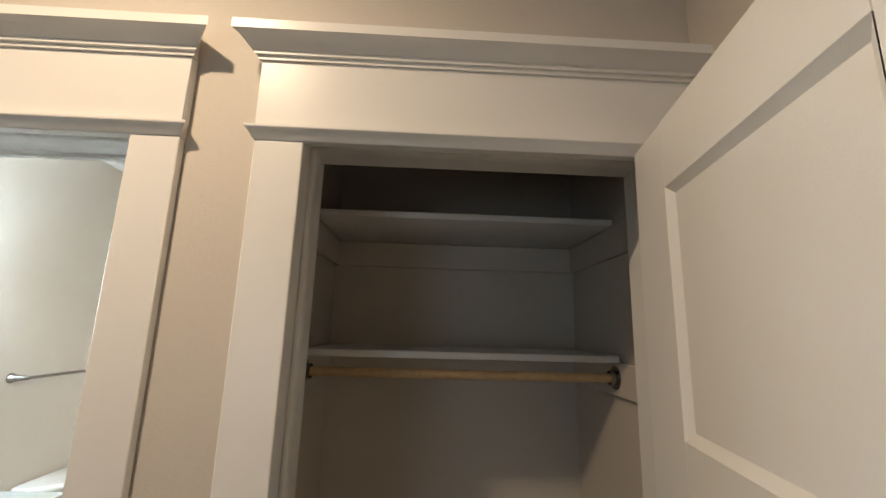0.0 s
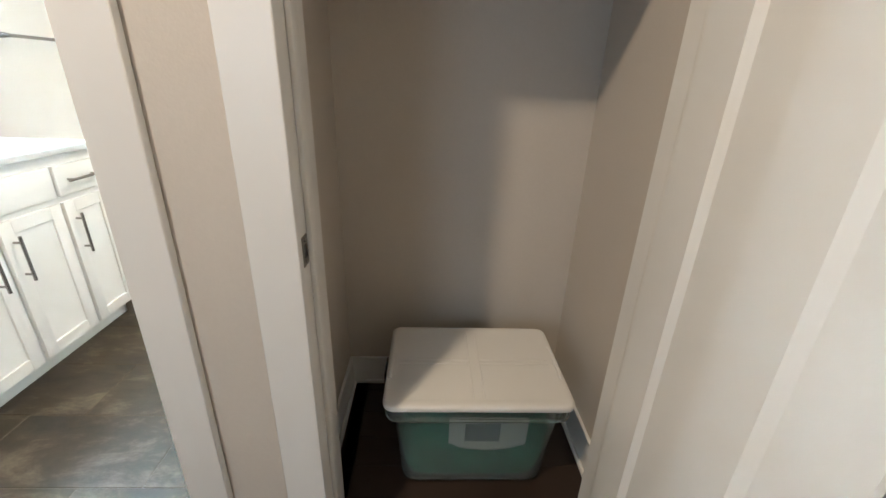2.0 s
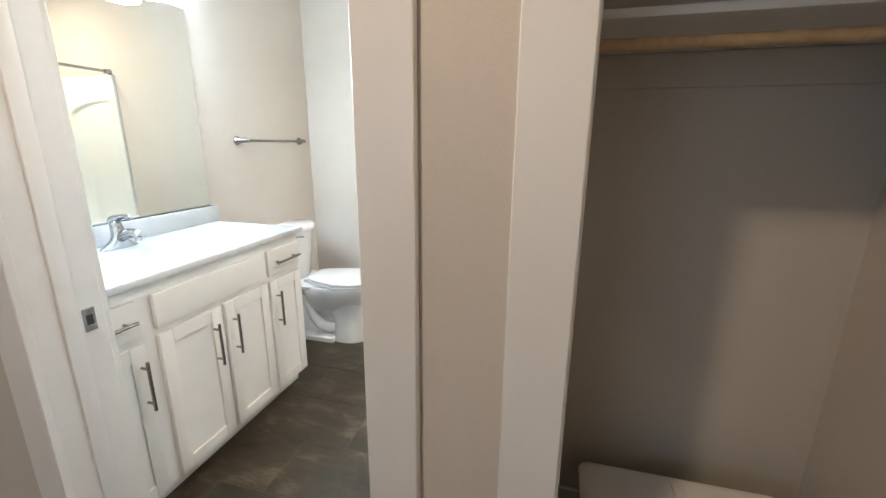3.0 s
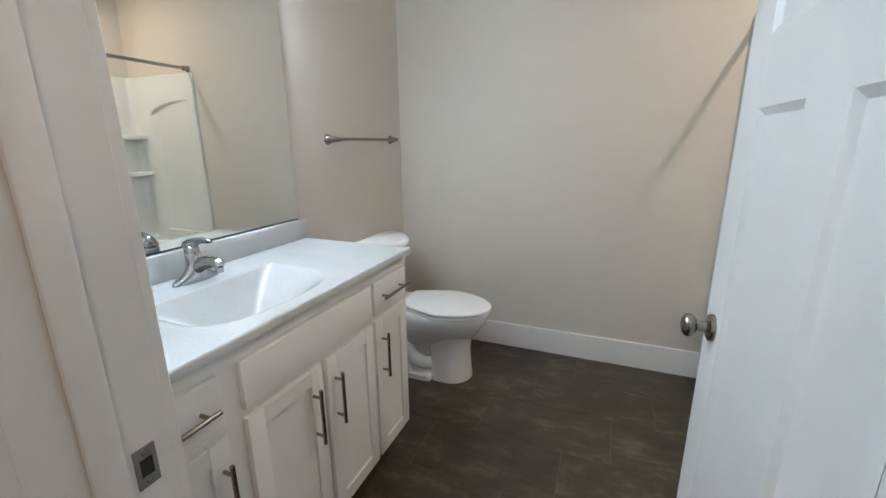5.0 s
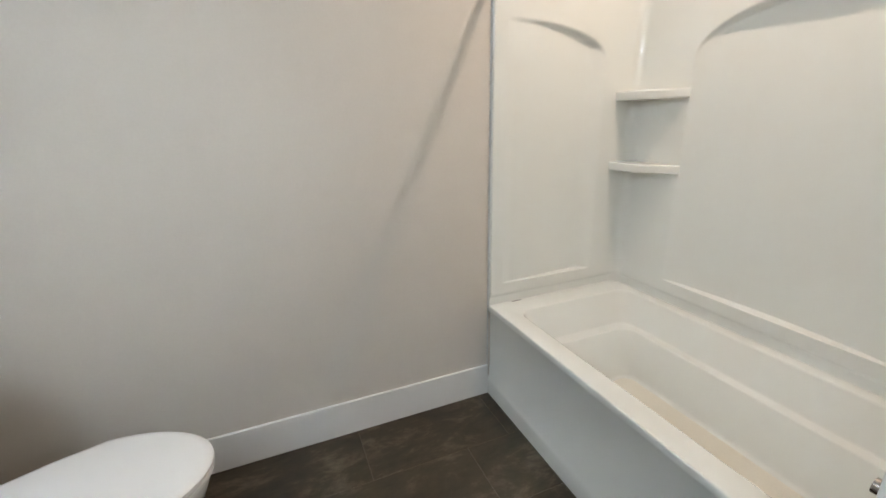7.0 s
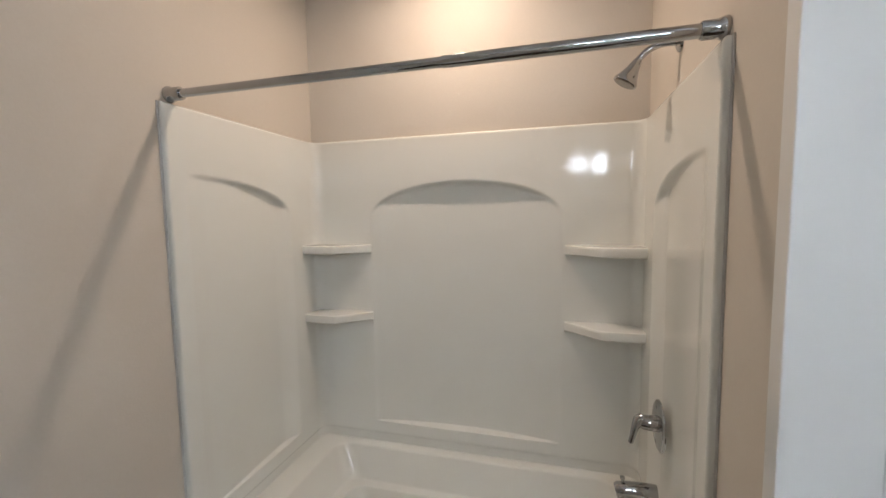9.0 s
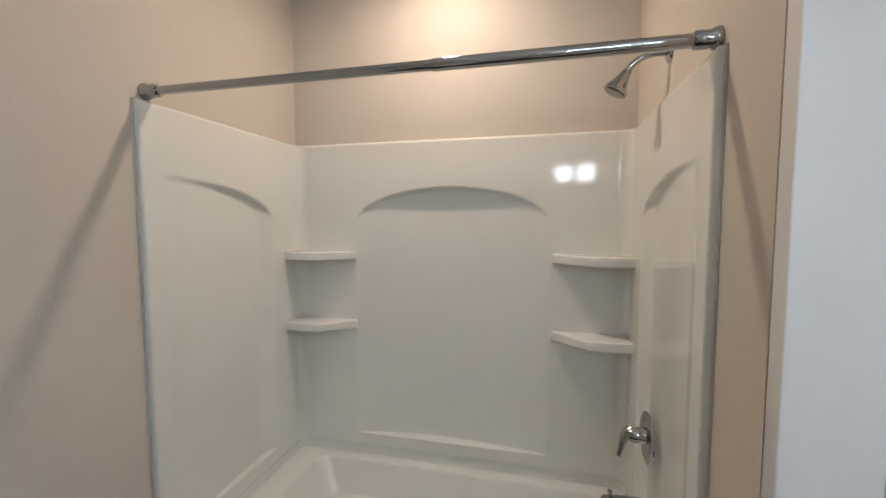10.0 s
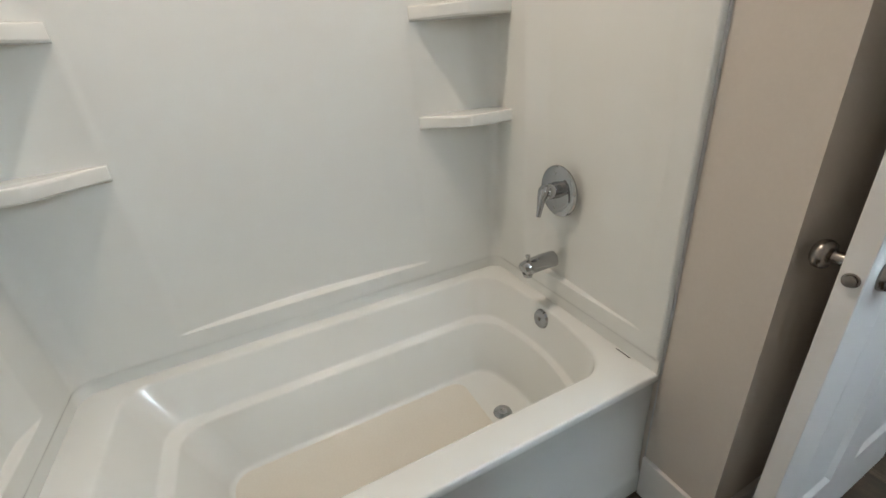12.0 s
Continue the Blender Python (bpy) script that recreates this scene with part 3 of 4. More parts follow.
low = [0.150 + 0.030 * (2 * i / N_SHEET - 1) ** 2 + 0.004 * math.sin(2.3 * i) for i in range(N_SHEET + 1)]
ring_of = lambda zs: [(LX - 0.085 + 0.245 * i / N_SHEET, BY0 + 0.0500 - 0.075 * (zs[i] - 0.10), zs[i]) for i in range(N_SHEET + 1)] + \
                     [(LX - 0.085 + 0.245 * i / N_SHEET, BY0 + 0.0506 - 0.075 * (zs[i] - 0.10), zs[i]) for i in reversed(range(N_SHEET + 1))]
part("sheet", loft([ring_of(low), ring_of([0.288] * (N_SHEET + 1))]), PAPER, sheet)
part("print_block", loft([[(x, BY0 + 0.0492 - 0.075 * (z - 0.10) + d, z) for x, d in ((LX - 0.035, 0), (LX + 0.075, 0), (LX + 0.075, 0.0004), (LX - 0.035, 0.0004))] for z in (0.190, 0.268)]), PRINT, sheet, smooth=0)


# ---------------------------------------------------------------- vanity
VX_FACE, VX_BACK = -1.562, WEST + 0.002       # faces of the doors; back
VY0, VY1, CTR = BATH_FACE + 0.003, 2.105, 0.923
vanity = root("vanity_cabinet", label="white shaker vanity cabinet with bar pulls", category="vanity")
FACE = VX_FACE - 0.019                        # face frame behind the doors
bm = bmesh.new()
add_box(bm, VX_BACK, VY0, 0.085, FACE - 0.019, VY0 + 0.018, CTR - 0.026)
add_box(bm, VX_BACK, VY1 - 0.018, 0.085, FACE - 0.019, VY1, CTR - 0.026)
add_box(bm, VX_BACK, VY0 + 0.018, 0.085, FACE - 0.019, VY1 - 0.018, 0.105)
part("body", bm, CABINET, vanity, smooth=0)
part("face_frame", box(FACE - 0.019, VY0, 0.085, FACE, VY1, CTR - 0.026, 0.0015, 1), CABINET, vanity)
part("toe_kick", box(FACE - 0.075, VY0 + 0.002, 0.0, FACE - 0.06, VY1 - 0.004, 0.085), CABINET, vanity, smooth=0)
part("end_panel", box(VX_BACK, VY1 - 0.018, 0.0, FACE - 0.06, VY1 - 0.004, 0.085), CABINET, vanity, smooth=0)


def shaker(name, y0, y1, z0, z1, rail=0.052):
    """A shaker front in the plane of the cabinet face: a frame round a sunk panel."""
    x0, x1 = FACE + 0.0005, VX_FACE
    if rail:
        f = part(name, box(x0, y0, z0, x1, y0 + rail, z1, 0.002, 2), CABINET, vanity)
        part("stile", box(x0, y1 - rail, z0, x1, y1, z1, 0.002, 2), CABINET, f)
        part("rail", box(x0, y0 + rail, z0, x1 - 0.0003, y1 - rail, z0 + rail, 0.0015, 1), CABINET, f)
        part("rail", box(x0, y0 + rail, z1 - rail, x1 - 0.0003, y1 - rail, z1, 0.0015, 1), CABINET, f)
        part("panel", box(x0, y0 + rail, z0 + rail, x1 - 0.009, y1 - rail, z1 - rail), CABINET, f, smooth=0)
    else:
        f = part(name, box(x0, y0, z0, x1, y1, z1, 0.0035, 3), CABINET, vanity)
    return f


def pull(parent, y, z, length, upright):
    """A bar pull on two posts."""
    x = VX_FACE + 0.030
    h = length / 2
    q = h - 0.026
    ends = [(x, y, z - h), (x, y, z + h)] if upright else [(x, y - h, z), (x, y + h, z)]
    bm = tube(ends, 0.006, 16)
    for s in (-q, q):
        p = (VX_FACE - 0.001, y, z + s) if upright else (VX_FACE - 0.001, y + s, z)
        tube([p, (x, p[1], p[2])], 0.0048, 12, bm)
    part("pull", bm, NICKEL, parent, "satin nickel bar pull")


Z_DOOR0, Z_DOOR1, Z_DR0, Z_DR1 = 0.098, 0.694, 0.719, 0.849
d1 = shaker("cabinet_door", 0.936, 1.180, Z_DOOR0, Z_DOOR1)
d2 = shaker("cabinet_door", 1.238, 1.523, Z_DOOR0, Z_DOOR1)
d3 = shaker("cabinet_door", 1.545, 1.823, Z_DOOR0, Z_DOOR1)
d4 = shaker("cabinet_door", 1.842, 2.090, Z_DOOR0, Z_DOOR1)
w1 = shaker("drawer_front", 0.936, 1.180, Z_DR0, Z_DR1, 0)
w2 = shaker("false_front", 1.238, 1.823, Z_DR0, Z_DR1, 0)
w3 = shaker("drawer_front", 1.842, 2.090, Z_DR0, Z_DR1, 0)
pull(d1, 1.155, 0.545, 0.185, True)
pull(d2, 1.472, 0.545, 0.185, True)
pull(d3, 1.580, 0.545, 0.185, True)
pull(d4, 1.880, 0.545, 0.185, True)
pull(w1, 1.058, 0.784, 0.185, False)
pull(w3, 1.966, 0.784, 0.185, False)

# countertop with its moulded basin
CX0, CX1, CY0, CY1 = WEST + 0.002, -1.548, BATH_FACE + 0.003, 2.122
SX0, SX1, SY0, SY1 = -1.930, -1.598, 1.216, 1.729      # basin: straight back edge, rounded front
DRAIN = (-1.800, 1.472)


def basin_depth(x, y):
    """A steep flat slope under the faucet meets a shallow dish in a curved crease."""
    if not (SX0 < x < SX1 and SY0 < y < SY1):
        return 0.0
    v = abs(y - DRAIN[1]) / ((SY1 - DRAIN[1]) if y > DRAIN[1] else (DRAIN[1] - SY0))
    u = max(x - DRAIN[0], 0.0) / (SX1 - DRAIN[0])
    q = (u ** 3.0 + v ** 3.0) ** (1 / 3.0)
    if q >= 1:
        return 0.0
    dish = 0.172 * (1 - q ** 1.3) ** 1.4
    slope = (x - SX0) * 1.40
    soft = 0.022
    h = min(max(0.5 + 0.5 * (slope - dish) / soft, 0.0), 1.0)
    return min(slope * (1 - h) + dish * h - soft * h * (1 - h), 0.150)


vanity_top = root("counter", label="white cultured marble vanity top with moulded basin", category="countertop")
bm = bmesh.new()
NX, NY = 150, 300
edge = 0.006
rows = []
for i in range(NX + 1):
    x = CX0 + (CX1 - CX0) * i / NX
    row = []
    for j in range(NY + 1):
        y = CY0 + (CY1 - CY0) * j / NY
        drop = 0.0
        for gap in (CX1 - x, CY1 - y):
            if gap < edge:
                drop = max(drop, edge - math.sqrt(max(edge * edge - (edge - gap) ** 2, 0)))
        row.append(bm.verts.new((x, y, CTR - basin_depth(x, y) - drop)))
    rows.append(row)
for i in range(NX):
    for j in range(NY):
        bm.faces.new((rows[i][j], rows[i + 1][j], rows[i + 1][j + 1], rows[i][j + 1]))
bottom = CTR - 0.026
low_front = [bm.verts.new((CX1, v.co.y, bottom)) for v in rows[NX]]
for j in range(NY):
    bm.faces.new((rows[NX][j + 1], rows[NX][j], low_front[j], low_front[j + 1]))
low_end = [bm.verts.new((r[NY].co.x, CY1, bottom)) for r in rows[:-1]] + [low_front[NY]]
for i in range(NX):
    bm.faces.new((rows[i][NY], rows[i + 1][NY], low_end[i + 1], low_end[i]))
back = [bm.verts.new((CX1 - 0.03, v.co.y, bottom)) for v in rows[NX]]
for j in range(NY):
    bm.faces.new((low_front[j + 1], low_front[j], back[j], back[j + 1]))
part("slab", bm, MARBLE, vanity_top, smooth=50)
part("backsplash", box(CX0, CY0, CTR + 0.0005, CX0 + 0.034, CY1 + 0.004, 1.013, 0.003, 2), MARBLE, vanity_top)
drain_z = CTR - 0.150
part("drain", lathe([(0.0, 0.004), (0.012, 0.006), (0.020, 0.005), (0.022, 0.0), (0.0, -0.004)], (DRAIN[0] + 0.004, DRAIN[1], drain_z), (0, 0, 1), 24), CHROME, vanity_top, "chrome drain ring")

# faucet
FX, FY = -2.012, 1.488
faucet = root("faucet", label="polished chrome single-lever bathroom faucet", category="faucet")
rings = []
for z, a, b, lean in ((0.0, 0.080, 0.030, 0.0), (0.005, 0.080, 0.030, 0.0), (0.010, 0.076, 0.029, 0.001), (0.018, 0.060, 0.028, 0.003), (0.030, 0.042, 0.0275, 0.005), (0.045, 0.031, 0.027, 0.006),
                      (0.060, 0.027, 0.0265, 0.006), (0.078, 0.0255, 0.025, 0.004), (0.092, 0.024, 0.0235, 0.002), (0.098, 0.019, 0.019, 0.001), (0.100, 0.010, 0.010, 0.0)):
    rings.append([(FX + lean + b * math.cos(k), FY + a * math.sin(k), CTR + 0.0005 + z) for k in (2 * math.pi * i / 36 for i in range(36))])
part("body", loft(rings), CHROME, faucet)
part("spout", tube(bend((FX + 0.004, FY, CTR + 0.040), (FX + 0.070, FY, CTR + 0.086), (FX + 0.122, FY, CTR + 0.062), 12),
                   [0.026, 0.0258, 0.0253, 0.0245, 0.0237, 0.0228, 0.022, 0.021, 0.0202, 0.0195, 0.0188, 0.018, 0.015], 22, flat=0.78), CHROME, faucet)
part("aerator", lathe([(0.0, 0), (0.0125, 0), (0.0125, 0.016), (0.0, 0.016)], (FX + 0.113, FY, CTR + 0.040), (0, 0, 1), 20), CHROME, faucet)
part("lever", tube(bend((FX - 0.014, FY, CTR + 0.104), (FX + 0.006, FY, CTR + 0.143), (FX + 0.094, FY, CTR + 0.137), 12),
                   [0.019, 0.022, 0.0235, 0.0225, 0.020, 0.0175, 0.0155, 0.0145, 0.0138, 0.0135, 0.0135, 0.0125, 0.006], 20, flat=0.55), CHROME, faucet)
part("neck", lathe([(0.0, 0), (0.0225, 0), (0.0225, 0.006), (0.020, 0.016), (0.014, 0.022), (0.0, 0.024)], (FX, FY, CTR + 0.096), (0, 0, 1), 24), CHROME, faucet)

# mirror
MY0, MY1, MZ0, MZ1 = 0.945, 2.092, 1.020, 2.008
mirror = root("wall_mirror", label="large frameless wall mirror above the vanity", category="mirror")
part("silvering", box(WEST + 0.0145, MY0, MZ0, WEST + 0.016, MY1, MZ1), MIRROR, mirror, smooth=0)
part("backing", box(WEST + 0.0005, MY0 - 0.001, MZ0 - 0.001, WEST + 0.0142, MY1 + 0.001, MZ1 + 0.001), GLASS_EDGE, mirror, smooth=0)

part("bottom_channel", box(WEST + 0.0005, MY0 - 0.001, MZ0 - 0.0065, WEST + 0.0185, MY1 + 0.001, MZ0 - 0.0012), GLASS_EDGE, mirror, "dark metal channel under the mirror", 0)

# vanity lamp
bar = root("vanity_lamp", label="four-shade vanity lamp with lit frosted glass over the mirror", category="wall lamp")
LZ = 2.155
part("wall_plate", box(WEST + 0.001, 1.03, LZ - 0.035, WEST + 0.026, 1.99, LZ + 0.035, 0.006, 2), NICKEL, bar)
for y in (1.18, 1.40, 1.62, 1.84):
    part("arm", tube(bend((WEST + 0.02, y, LZ), (-2.02, y, LZ + 0.012), (-2.02, y, LZ - 0.008), 6), 0.009, 12), NICKEL, bar)
    part("holder", lathe([(0.0, 0.0), (0.024, 0.0), (0.028, 0.012), (0.028, 0.02), (0.0, 0.02)], (-2.02, y, LZ - 0.028), (0, 0, 1), 24), NICKEL, bar)
    part("shade", lathe([(0.072, 0.0), (0.073, 0.003), (0.067, 0.10), (0.060, 0.118), (0.040, 0.128), (0.0, 0.130), (0.0, 0.127), (0.038, 0.124), (0.057, 0.115), (0.063, 0.10), (0.069, 0.0)],
                        (-2.02, y, 1.985), (0, 0, 1), 32), SHADE, bar, "lit white frosted glass shade")

# towel bar
towel = root("towel_bar", label="brushed nickel towel bar with trumpet posts", category="towel bar")
TY0, TY1, TZ = 2.395, 2.988, 1.372
part("bar", tube([(WEST + 0.068, TY0, TZ), (WEST + 0.068, TY1, TZ)], 0.0085, 16), NICKEL, towel)
for y, s in ((TY0, -1), (TY1, 1)):
    part("post", tube([(WEST + 0.001, y + s * 0.022, TZ), (WEST + 0.006, y + s * 0.022, TZ), (WEST + 0.020, y + s * 0.019, TZ), (WEST + 0.040, y + s * 0.012, TZ), (WEST + 0.060, y + s * 0.002, TZ), (WEST + 0.072, y - s * 0.006, TZ)],
                      [0.027, 0.0265, 0.019, 0.0145, 0.012, 0.009], 20), NICKEL, towel)

# ---------------------------------------------------------------- toilet
TC = 2.690                                     # its centre line
toilet = root("toilet", label="white two-piece toilet with its lid closed", category="toilet")


def oval(xb, xf, half, z, n=40, square=2.0, back=2.6, waist=1.0):
    """A plan outline: blunt at the back, round at the front."""
    xc = xb + (xf - xb) * 0.45
    pts = []
    for i in range(n):
        k = 2 * math.pi * i / n
        c, s = math.cos(k), math.sin(k)
        p = square if c > 0 else back
        rx = (xf - xc) if c > 0 else (xc - xb)
        x = xc + rx * math.copysign(abs(c) ** (2 / p), c)
        narrow = 1 - (1 - waist) * ease((xc - x) / (xc - xb))
        pts.append((x, TC + half * narrow * math.copysign(abs(s) ** (2 / p), s), z))
    return pts


bowl_rows = [(0.185, -1.86, -1.520, 0.085), (0.20, -1.88, -1.492, 0.098), (0.225, -1.90, -1.470, 0.114), (0.26, -1.915, -1.446, 0.132), (0.31, -1.92, -1.405, 0.158),
             (0.35, -1.925, -1.378, 0.175), (0.386, -1.93, -1.364, 0.182), (0.404, -1.93, -1.362, 0.182), (0.412, -1.925, -1.368, 0.176)]
part("bowl", loft([oval(xb, xf, h, z) for z, xb, xf, h in bowl_rows]), PORCELAIN, toilet)
pedestal_rows = [(0.0, -1.690, -1.452, 0.122), (0.010, -1.690, -1.450, 0.123), (0.05, -1.685, -1.456, 0.117), (0.13, -1.685, -1.462, 0.108), (0.19, -1.70, -1.464, 0.108), (0.24, -1.72, -1.455, 0.118), (0.29, -1.74, -1.440, 0.130)]
part("pedestal", loft([oval(xb, xf, h, z, back=4.0) for z, xb, xf, h in pedestal_rows]), PORCELAIN, toilet)
part("web", loft([rounded(-2.05, -1.64, TC - w, TC + w, 0.03, z, 5) for z, w in ((0.0, 0.075), (0.08, 0.062), (0.22, 0.058), (0.34, 0.075))]), PORCELAIN, toilet)
part("deck", loft([rounded(-2.09, -1.79, TC - w, TC + w, 0.022, z, 5) for z, w in ((0.31, 0.085), (0.352, 0.118), (0.384, 0.160), (0.396, 0.172), (0.409, 0.174), (0.4135, 0.169))]), PORCELAIN, toilet)
for s in (-1, 1):
    way = [(-1.66, 0.062, 0.085), (-1.72, 0.066, 0.075), (-1.79, 0.068, 0.095), (-1.835, 0.068, 0.15), (-1.86, 0.067, 0.22), (-1.90, 0.066, 0.275), (-1.955, 0.066, 0.285), (-2.00, 0.066, 0.24), (-2.02, 0.066, 0.15), (-2.025, 0.066, 0.03)]
    part("trapway", tube([(x, TC + s * y, z) for x, y, z in way], [0.034, 0.038, 0.040, 0.041, 0.042, 0.042, 0.042, 0.041, 0.038, 0.035], 18), PORCELAIN, toilet)
    part("trapway", tube([(-1.62, TC + s * 0.098, 0.255), (-1.70, TC + s * 0.092, 0.235), (-1.78, TC + s * 0.080, 0.27), (-1.86, TC + s * 0.075, 0.33)], [0.022, 0.030, 0.032, 0.030], 16), PORCELAIN, toilet)
    part("foot", loft([rounded(-1.92, -1.665, TC + s * 0.10 - 0.045, TC + s * 0.10 + 0.045, 0.022, z, 5) for z in (0.0, 0.030)] + [rounded(-1.915, -1.67, TC + s * 0.10 - 0.039, TC + s * 0.10 + 0.039, 0.02, 0.036, 5)]), PORCELAIN, toilet)
    part("bolt_cap", lathe([(0.016, 0.0), (0.016, 0.008), (0.011, 0.018), (0.0, 0.021)], (-1.80, TC + s * 0.118, 0.0355), (0, 0, 1), 18), SEAT, toilet)
# seat ring and lid
seat_rows = [(0.4145, -1.862, -1.355, 0.184), (0.419, -1.865, -1.350, 0.189), (0.429, -1.865, -1.350, 0.189), (0.432, -1.860, -1.356, 0.183)]
part("seat", loft([oval(xb, xf, h, z, n=72, back=8.0, waist=0.62) for z, xb, xf, h in seat_rows]), SEAT, toilet)
lid_rows = [(0.4365, -1.864, -1.352, 0.186), (0.441, -1.868, -1.346, 0.192), (0.450, -1.868, -1.346, 0.192), (0.457, -1.862, -1.354, 0.185), (0.4595, -1.85, -1.37, 0.170)]
part("lid", loft([oval(xb, xf, h, z, n=72, back=8.0, waist=0.62) for z, xb, xf, h in lid_rows]), SEAT, toilet)
for s in (-1, 1):
    part("lid_hinge", box(-1.895, TC + s * 0.075 - 0.02, 0.414, -1.858, TC + s * 0.075 + 0.02, 0.442, 0.007, 3), SEAT, toilet)


def tank_outline(half, depth, z, bulge):
    """Straight along the wall, bowed to the front."""
    xb = WEST + 0.020
    n = 24
    front = []
    for i in range(n + 1):
        u = -1 + 2 * i / n
        front.append((xb + depth - bulge * u * u - (0.012 if abs(u) > 0.999 else 0.0), TC + half * u, z))
    return [(xb, TC + half, z), (xb, TC - half, z)] + front


part("tank", loft([tank_outline(0.165, 0.165, 0.4145, 0.070), tank_outline(0.174, 0.175, 0.43, 0.078), tank_outline(0.184, 0.202, 0.62, 0.092), tank_outline(0.189, 0.216, 0.762, 0.100)]), PORCELAIN, toilet, smooth=50)
part("tank_lid", loft([tank_outline(0.190, 0.222, 0.7625, 0.108), tank_outline(0.200, 0.238, 0.767, 0.116), tank_outline(0.203, 0.243, 0.774, 0.118), tank_outline(0.203, 0.243, 0.790, 0.118), tank_outline(0.199, 0.237, 0.799, 0.116), tank_outline(0.188, 0.222, 0.803, 0.110)]), PORCELAIN, toilet, smooth=50)
bm = lathe([(0.0, 0), (0.017, 0), (0.017, 0.006), (0.009, 0.012), (0.0, 0.013)], (-1.926, TC - 0.122, 0.741), (1, -0.6, 0), 20)
tube([(-1.916, TC - 0.129, 0.741), (-1.902, TC - 0.122, 0.740), (-1.880, TC - 0.072, 0.736)], [0.006, 0.0065, 0.008], 12, bm)
part("flush_lever", bm, CHROME, toilet, "chrome flush lever")

# ---------------------------------------------------------------- bathtub
TX0, TX1, TY_S, TY_N, RIM = -0.220, EAST - 0.002, TUB_S + 0.002, NORTH - 0.002, 0.487
bathtub = root("bathtub", label="white acrylic alcove bathtub with plain apron", category="bathtub")


def bowed(x0, x1, y0, y1, r, z, bow=0.0, n=8, m=16):
    """A rounded rectangle whose drain end bows outwards."""
    pts = rounded(x0, x1, y0, y1, r, z, n)
    split = 3 * (n + 1)
    pts = pts[:split] + [Vector((x0 + r + (x1 - x0 - 2 * r) * k / m, y0, z)) for k in range(1, m)] + pts[split:]
    xc, half = (x0 + x1) / 2, (x1 - x0) / 2
    for p in pts:
        if p.y < y0 + r + 1e-6:
            p.y -= bow * max(1 - ((p.x - xc) / half) ** 2, 0.0) * (1 - (p.y - y0) / r * 0.5)
    return pts


rings = [bowed(TX0 + 0.001, TX1, TY_S, TY_N, 0.004, RIM - 0.020),
         bowed(TX0, TX1, TY_S, TY_N, 0.004, RIM - 0.006),
         bowed(TX0 + 0.0015, TX1 - 0.003, TY_S + 0.003, TY_N - 0.003, 0.005, RIM - 0.0015),
         bowed(TX0 + 0.006, TX1 - 0.010, TY_S + 0.01, TY_N - 0.01, 0.008, RIM),
         bowed(-0.136, 0.512, 1.793, 3.042, 0.070, RIM, 0.050),
         bowed(-0.131, 0.507, 1.797, 3.037, 0.070, RIM - 0.002, 0.050),
         bowed(-0.128, 0.503, 1.800, 3.032, 0.070, RIM - 0.010, 0.050),
         bowed(-0.118, 0.470, 1.826, 2.972, 0.075, 0.348, 0.052),
         bowed(-0.116, 0.467, 1.828, 2.968, 0.075, 0.342, 0.052),
         bowed(-0.113, 0.463, 1.831, 2.963, 0.074, 0.3395, 0.052),
         bowed(-0.098, 0.438, 1.846, 2.932, 0.070, 0.3365, 0.052),
         bowed(-0.095, 0.434, 1.849, 2.928, 0.070, 0.3345, 0.052),
         bowed(-0.093, 0.431, 1.851, 2.925, 0.070, 0.3290, 0.052),
         bowed(-0.072, 0.402, 1.873, 2.858, 0.066, 0.150, 0.040),
         bowed(-0.0695, 0.3995, 1.8755, 2.8535, 0.064, 0.134, 0.040),
         bowed(-0.066, 0.3965, 1.879, 2.850, 0.061, 0.125, 0.040),
         bowed(-0.058, 0.389, 1.887, 2.842, 0.054, 0.120, 0.040)]
part("basin", loft(rings, cap_first=False), ACRYLIC, bathtub, smooth=60)
# apron: a broad flat panel, a little sunk, over a foot band
bm = bmesh.new()
ya, yb = TY_S, TY_N
prof = [(TX0 + 0.001, RIM - 0.020), (TX0 + 0.0015, RIM - 0.030), (TX0 + 0.012, RIM - 0.045), (TX0 + 0.014, 0.25), (TX0 + 0.012, 0.105), (TX0 + 0.004, 0.085), (TX0 + 0.001, 0.07), (TX0 + 0.001, 0.0), (TX0 + 0.05, 0.0)]
loft([[(x, y, z) for x, z in prof] for y in (ya, yb)], cap_first=False, cap_last=False, bm=bm, closed=False)
part("apron", bm, ACRYLIC, bathtub, smooth=40)
part("floor_grip", loft([rounded(-0.054, 0.383, 2.000, 2.836, 0.050, 0.1185, 6), rounded(-0.054, 0.383, 2.000, 2.836, 0.050, 0.1203, 6), rounded(-0.052, 0.381, 2.002, 2.834, 0.048, 0.1208, 6)], cap_first=False), GRIP, bathtub, "beige slip-resistant tub floor")
part("overflow_plate", lathe([(0.0, 0.012), (0.018, 0.012), (0.031, 0.009), (0.036, 0.0), (0.0, 0.0)], (0.195, 1.7555, 0.440), (0, 1, 0.17), 32), CHROME, bathtub, "chrome overflow plate")
part("overflow_screw", lathe([(0.0, 0.003), (0.005, 0.002), (0.006, 0.0), (0.0, 0.0)], (0.195, 1.7675, 0.442), (0, 1, 0.17), 14), NICKEL, bathtub)
part("drain", lathe([(0.0, 0.003), (0.012, 0.003), (0.016, 0.006), (0.031, 0.004), (0.034, 0.0), (0.0, 0.0)], (0.165, 1.945, 0.1205), (0, 0, 1), 28), CHROME, bathtub, "chrome bathtub drain")
